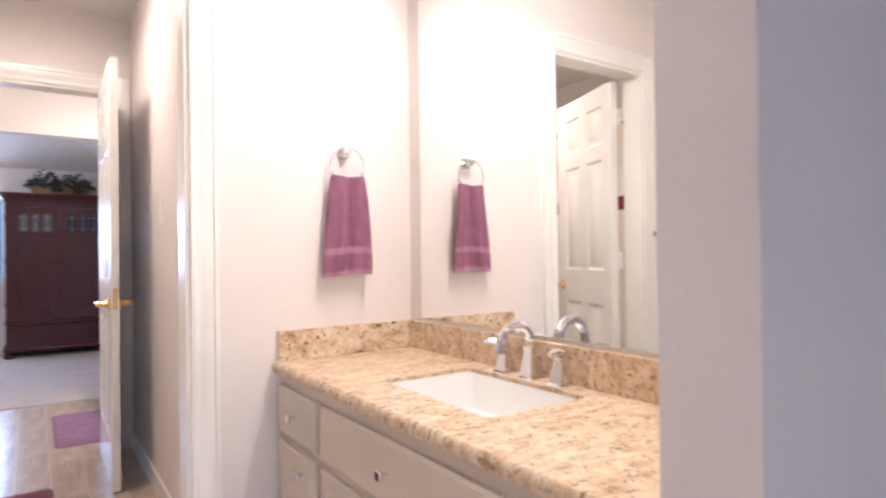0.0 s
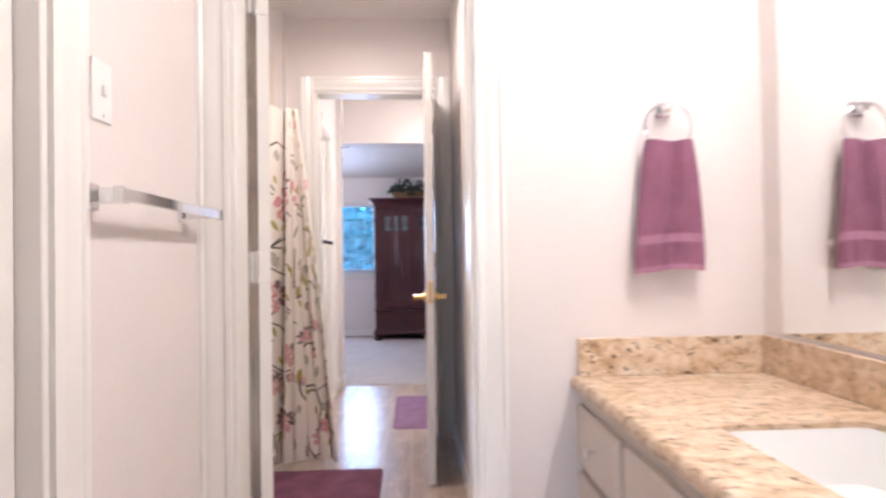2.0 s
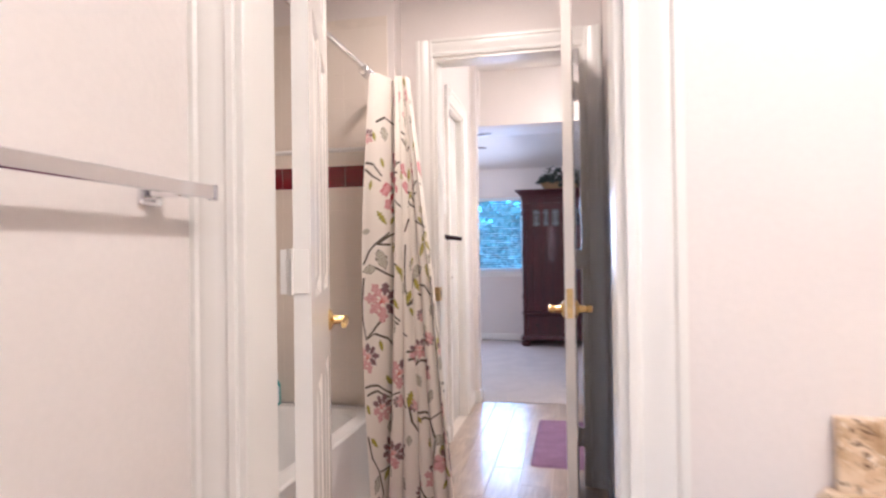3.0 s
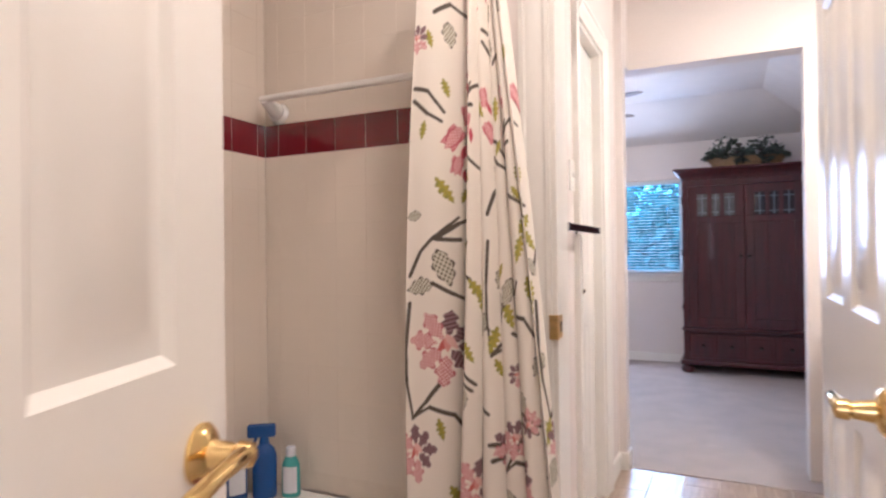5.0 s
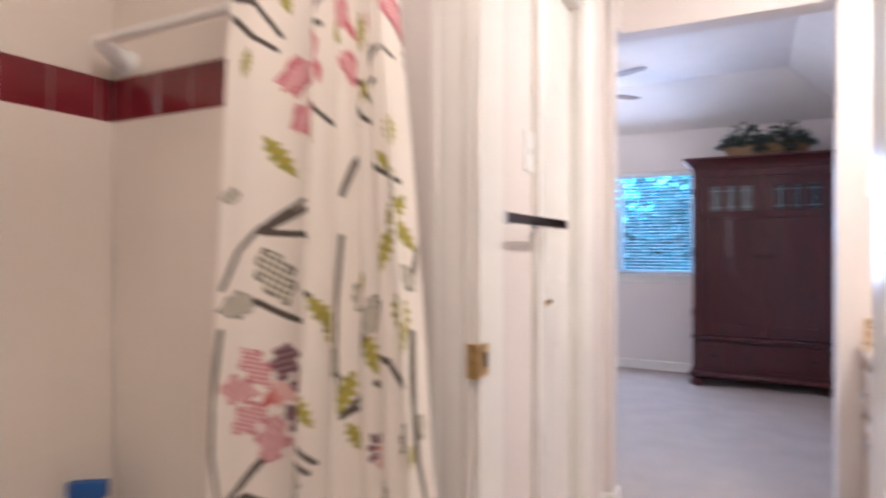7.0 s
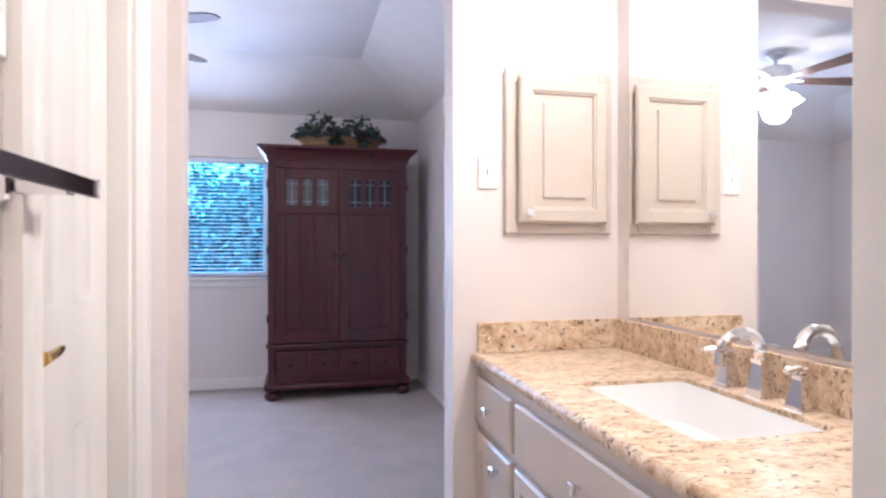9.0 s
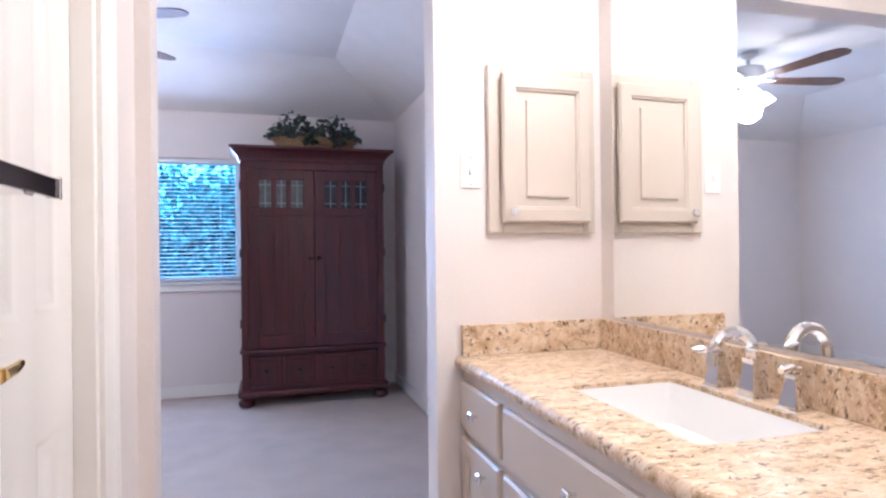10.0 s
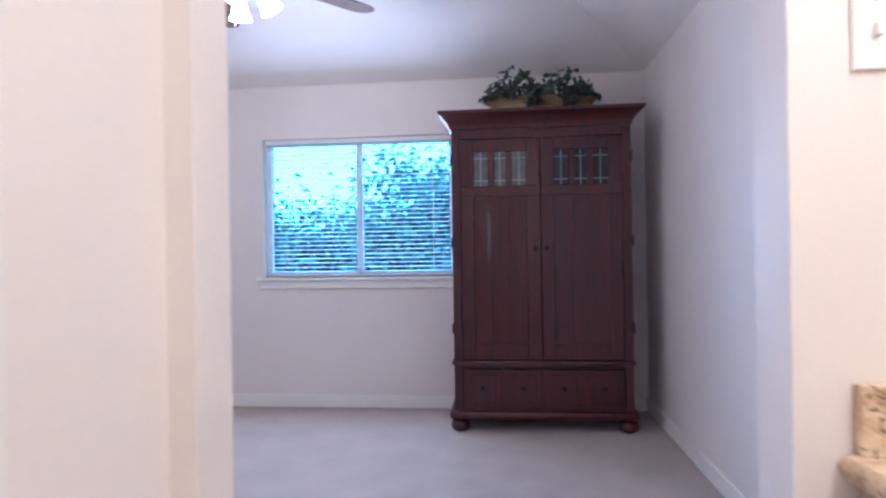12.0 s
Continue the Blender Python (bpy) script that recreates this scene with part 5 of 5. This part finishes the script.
def leaf_cloud(rng, n, centre_fn, size, spread=1.0):
    verts, faces = [], []
    for _ in range(n):
        c = Vector(centre_fn())
        q = Euler((rng.uniform(-1.2, 1.2), rng.uniform(-1.2, 1.2), rng.uniform(0, 6.28))).to_matrix()
        s = size * rng.uniform(0.6, 1.3)
        b = len(verts)
        for p in ((0, -1, 0), (0.42, -0.35, 0.12), (0.5, 0.2, 0.1), (0, 1, -0.1), (-0.5, 0.2, 0.1), (-0.42, -0.35, 0.12), (0, 0, 0.0)):
            verts.append(c + q @ Vector(p) * s)
        for k in range(6):
            faces.append((b + k, b + (k + 1) % 6, b + 6))
    return verts, faces


def raw_part(name, vf, mat, parent, label="", smooth=True):
    me = bpy.data.meshes.new(name)
    me.from_pydata(*[vf[0], [], vf[1]])
    me.materials.append(mat)
    for p in me.polygons:
        p.use_smooth = smooth
    o = new(name, me)
    o.parent = parent
    if label:
        o["label"] = label
    return o


def basket_plant():
    r = thing("ivy_basket", pose(0.685, 9.80, 1.858), "low wicker basket of dark green silk ivy on the armoire", "plant")
    bm = bmesh.new()
    lathe(bm, [(0.13, 0.001), (0.15, 0.03), (0.165, 0.085), (0.172, 0.09), (0.165, 0.095), (0.15, 0.085), (0.12, 0.07)], 40)
    bmesh.ops.transform(bm, matrix=Matrix.Diagonal((1.85, 0.75, 1, 1)), verts=bm.verts)
    b = part("basket", bm, M_WICKER, r)
    bm = bmesh.new()
    for z, rr in ((0.02, 0.147), (0.045, 0.157), (0.07, 0.165), (0.09, 0.174)):
        tube(bm, [(rr * 1.85 * math.cos(radians(a)), rr * 0.75 * math.sin(radians(a)), z + 0.004 * math.sin(radians(a * 12))) for a in range(0, 361, 9)], 0.006, 6)
    part("wicker_strand", bm, M_WICKER, b)
    rng = random.Random(11)

    def clump(cx, rx, hz):
        def fn():
            a, rr = rng.uniform(0, 6.28), math.sqrt(rng.random())
            return (cx + rx * rr * math.cos(a), -0.03 + 0.13 * rr * math.sin(a), 0.08 + hz * (1 - rr * rr) * rng.random() + 0.02 * rng.random())
        return fn

    raw_part("foliage", leaf_cloud(rng, 330, clump(-0.17, 0.20, 0.20), 0.027), M_LEAF, r, "dark green ivy leaves")
    raw_part("foliage", leaf_cloud(rng, 340, clump(0.13, 0.21, 0.20), 0.027), M_LEAF, r, "dark green ivy leaves")
    raw_part("foliage", leaf_cloud(rng, 90, clump(0.0, 0.36, 0.13), 0.024), M_LEAF2, r, "dull burgundy leaves")

    def hang(cx):
        return lambda: (cx + rng.gauss(0, 0.03), -0.15 + rng.gauss(0, 0.012), 0.045 + rng.gauss(0, 0.035))

    raw_part("trailing_leaves", leaf_cloud(rng, 34, hang(-0.05), 0.026), M_LEAF, r)
    raw_part("trailing_leaves", leaf_cloud(rng, 40, hang(0.16), 0.026), M_LEAF, r)


basket_plant()

# ---- ceiling fan ----


def ceiling_fan():
    r = thing("ceiling_fan", pose(-0.70, 8.67, 0), "five-blade ceiling fan with dark blades and a lit glass lamp kit", "ceiling fan")
    bm = bmesh.new()
    lathe(bm, [(0.065, 2.499), (0.065, 2.48), (0.03, 2.455), (0.012, 2.45), (0.012, 2.40)], 24)
    part("canopy", bm, M_WHITEFAN, r)
    bm = bmesh.new()
    lathe(bm, [(0.05, 2.405), (0.10, 2.39), (0.115, 2.35), (0.11, 2.30), (0.07, 2.275), (0.05, 2.27), (0.05, 2.235), (0.06, 2.23), (0.055, 2.21), (0.02, 2.20)], 32)
    part("motor", bm, M_WHITEFAN, r)
    for k in range(5):
        a = 48 + 72 * k
        m = pose(0, 0, 2.305, 0, 0, a)
        bm = bmesh.new()
        box(bm, (0.09, -0.018, -0.006), (0.20, 0.018, 0.0), 0.002)
        bmesh.ops.transform(bm, matrix=m, verts=bm.verts)
        arm = part("blade_arm", bm, M_WHITEFAN, r)
        bm = bmesh.new()
        pts = [(0.17, -0.05), (0.60, -0.072), (0.68, -0.062), (0.715, -0.03), (0.715, 0.03), (0.68, 0.062), (0.60, 0.072), (0.17, 0.05)]
        up = [bm.verts.new((x, y, 0.003 + 0.10 * y)) for x, y in pts]
        dn = [bm.verts.new((x, y, -0.003 + 0.10 * y)) for x, y in pts]
        bm.faces.new(up)
        bm.faces.new(dn[::-1])
        for i in range(8):
            bm.faces.new((up[i], up[(i + 1) % 8], dn[(i + 1) % 8], dn[i]))
        bmesh.ops.transform(bm, matrix=m, verts=bm.verts)
        part("blade", bm, M_WOODV, arm, "dark stained wooden blade")
    for k in range(4):
        a = radians(20 + 90 * k)
        d = Vector((math.cos(a), math.sin(a), 0))
        bm = bmesh.new()
        tube(bm, [d * 0.045 + Vector((0, 0, 2.225)), d * 0.085 + Vector((0, 0, 2.22)), d * 0.10 + Vector((0, 0, 2.205))], 0.008, 8)
        arm = part("lamp_arm", bm, M_WHITEFAN, r)
        bm = bmesh.new()
        rot = (d * 0.6 + Vector((0, 0, -1))).to_track_quat('Z', 'Y').to_matrix().to_4x4()
        lathe(bm, [(0.018, 0), (0.03, 0.02), (0.04, 0.06), (0.052, 0.085)], 20, Matrix.Translation(d * 0.10 + Vector((0, 0, 2.21))) @ rot)
        part("shade", bm, M_BULB2, arm, "lit frosted glass shade")
    bm = bmesh.new()
    cyl(bm, (0.0, -0.03, 2.21), (0.0, -0.03, 2.07), 0.0012, n=6)
    cyl(bm, (0.0, -0.03, 2.07), (0.0, -0.03, 2.045), 0.005, n=8)
    part("pull_chain", bm, M_PLASTIC, r)


fan_lamp = bpy.data.lights.new("fan_lamp", 'POINT')
fan_lamp.energy, fan_lamp.color, fan_lamp.shadow_soft_size = 11, WARM, 0.09
new("fan_lamp", fan_lamp).location = (-0.70, 8.67, 2.09)
M_WHITEFAN = material("white_enamel", (0.80, 0.79, 0.77), 0.3, vary=0.02)
ceiling_fan()

# ---- outside ----
structure("ground", [((-400, -400, -3.2), (400, 400, -3.1))], M_GRASS, "lawn below the upstairs windows reaching the horizon", "ground")


def tree(x, y, h, spread, seed):
    rng = random.Random(seed)
    r = thing("tree", pose(x, y, -3.1), "broad leafy tree outside the bedroom window", "tree", "trees outside")
    bm = bmesh.new()
    tube(bm, [(0, 0, 0), (0.05, 0.03, h * 0.3), (-0.05, 0.0, h * 0.62), (0.0, 0.05, h * 0.9)], [0.22, 0.17, 0.10, 0.03], 10)
    limbs = []
    for k in range(9):
        a, z = rng.uniform(0, 6.28), h * rng.uniform(0.3, 0.8)
        e = Vector((math.cos(a) * spread * rng.uniform(0.5, 0.9), math.sin(a) * spread * rng.uniform(0.5, 0.9), z + h * rng.uniform(0.1, 0.22)))
        limbs.append(e)
        tube(bm, [(0, 0, z), (e.x * 0.5, e.y * 0.5, (z + e.z) / 2 + 0.1), tuple(e)], [0.07, 0.045, 0.015], 7)
    part("trunk", bm, M_BARK, r)
    pts = limbs + [Vector((rng.gauss(0, spread * 0.4), rng.gauss(0, spread * 0.4), h * rng.uniform(0.35, 1.0))) for _ in range(26)]

    def fn():
        c = rng.choice(pts)
        s = spread * 0.24
        return (c.x + rng.gauss(0, s), c.y + rng.gauss(0, s), c.z + rng.gauss(0, s * 0.75))

    raw_part("crown", leaf_cloud(rng, 13000, fn, 0.082), M_TREE, r)


tree(-4.6, 17.0, 4.3, 1.9, 3)
tree(-2.4, 18.0, 4.6, 2.0, 5)
tree(-0.3, 17.0, 5.5, 1.9, 8)
tree(1.3, 18.5, 6.6, 2.0, 13)
tree(-7.2, 20.0, 4.8, 2.4, 21)
tree(3.6, 20.0, 7.2, 2.4, 33)
tree(-3.4, 23.0, 4.9, 2.6, 41)

bm = bmesh.new()
bm.faces.new([bm.verts.new(p) for p in ((-120, 90, -3.1), (120, 90, -3.1), (120, 90, 80), (-120, 90, 80))])
single("backdrop", bm, glow("bright_sky", (0.72, 0.88, 1.0), 5.0), "pale bright hazy evening sky beyond the trees", "sky", kind="structure")

# ---- pieces: wall tiles and floor planks ----


def tile_mesh(w, h, t, bevel, mat, name):
    bm = bmesh.new()
    box(bm, (0, 0, 0), (w, h, t), bevel)
    me = mesh_of(name, bm, mat, smooth=False)
    return me


P = 0.1125
G = 0.0011
Z0 = 0.374


def tile_wall(name, axis_m, cols, first, label):
    """Tiles in the local xy plane (x along the wall, y up), proud of a grout bed."""
    root = thing(name, axis_m, label, "tiled wall", kind="structure")
    width = first + (cols - 1) * P
    part("grout_bed", boxes(((0, 0, 0.0005), (width, 1.90, 0.0074))), M_GROUT, root)
    full = {M_TILE: tile_mesh(P - G, P - G, 0.008, 0.0005, M_TILE, "tile"), M_RED: tile_mesh(P - G, 0.106 - G, 0.008, 0.0005, M_RED, "red_tile")}
    cut = {M_TILE: tile_mesh(first - G, P - G, 0.008, 0.0005, M_TILE, "tile"), M_RED: tile_mesh(first - G, 0.106 - G, 0.008, 0.0005, M_RED, "red_tile")}
    zr = 1.443 - Z0
    ys = []
    y = zr - P
    while y > -0.001:
        ys.append((y, M_TILE))
        y -= P
    ys.append((zr, M_RED))
    y = zr + 0.106
    while y + P < 1.9:
        ys.append((y, M_TILE))
        y += P
    for y, mat in ys:
        for c in range(cols):
            x = 0 if c == 0 else first + (c - 1) * P
            o = new("tile" if mat is M_TILE else "red_tile", (cut if c == 0 else full)[mat])
            o.parent = root
            o.location = (x + G / 2, y + G / 2, 0.0)


# west wall faces +x: local x runs to -y from the far corner
tile_wall("wall_tile_west", Matrix(((0, 0, 1, -0.874), (-1, 0, 0, 5.282), (0, 1, 0, Z0), (0, 0, 0, 1))), 15, 0.036, "cream glazed square wall tiles with a burgundy band")
# north wall faces -y: local x runs to +x from the corner
tile_wall("wall_tile_north", Matrix(((1, 0, 0, -0.866), (0, 0, -1, 5.29), (0, 1, 0, Z0), (0, 0, 0, 1))), 7, 0.056, "cream glazed square wall tiles with a burgundy band")

# floor planks laid along y with staggered ends
fl = thing("floor_planks", pose(0, 0, 0), "wood-look beige porcelain floor planks with thin joints", "floor", kind="structure")
PWID, PLEN, PG = 0.152, 0.61, 0.003
plank_meshes = {}
for c in range(-7, 12):
    x0 = 0.012 + c * PWID
    x1 = min(x0 + PWID, 1.64)
    if x0 < -0.86 or x0 > 1.6:
        continue
    off = (c * 0.37) % 1.0 * PLEN
    y = 1.775 - off
    while y < 6.935:
        a, b = max(y, 1.775), min(y + PLEN, 6.936)
        y += PLEN
        mid = (a + b) / 2
        if b - a < 0.03:
            continue
        if x0 < 0.0 and not (3.62 < mid < 5.4 and x0 > -0.18):
            continue
        if x0 > 0.86 and not (mid < 3.45 or mid > 5.5):
            continue
        if x0 > 1.22:
            continue
        key = (round(x1 - x0, 3), round(b - a, 3))
        if key not in plank_meshes:
            plank_meshes[key] = tile_mesh(x1 - x0 - PG, b - a - PG, 0.008, 0.0012, M_PLANK, "plank")
        o = new("plank", plank_meshes[key])
        o.parent = fl
        o.location = (x0 + PG / 2, a + PG / 2, -0.0075)
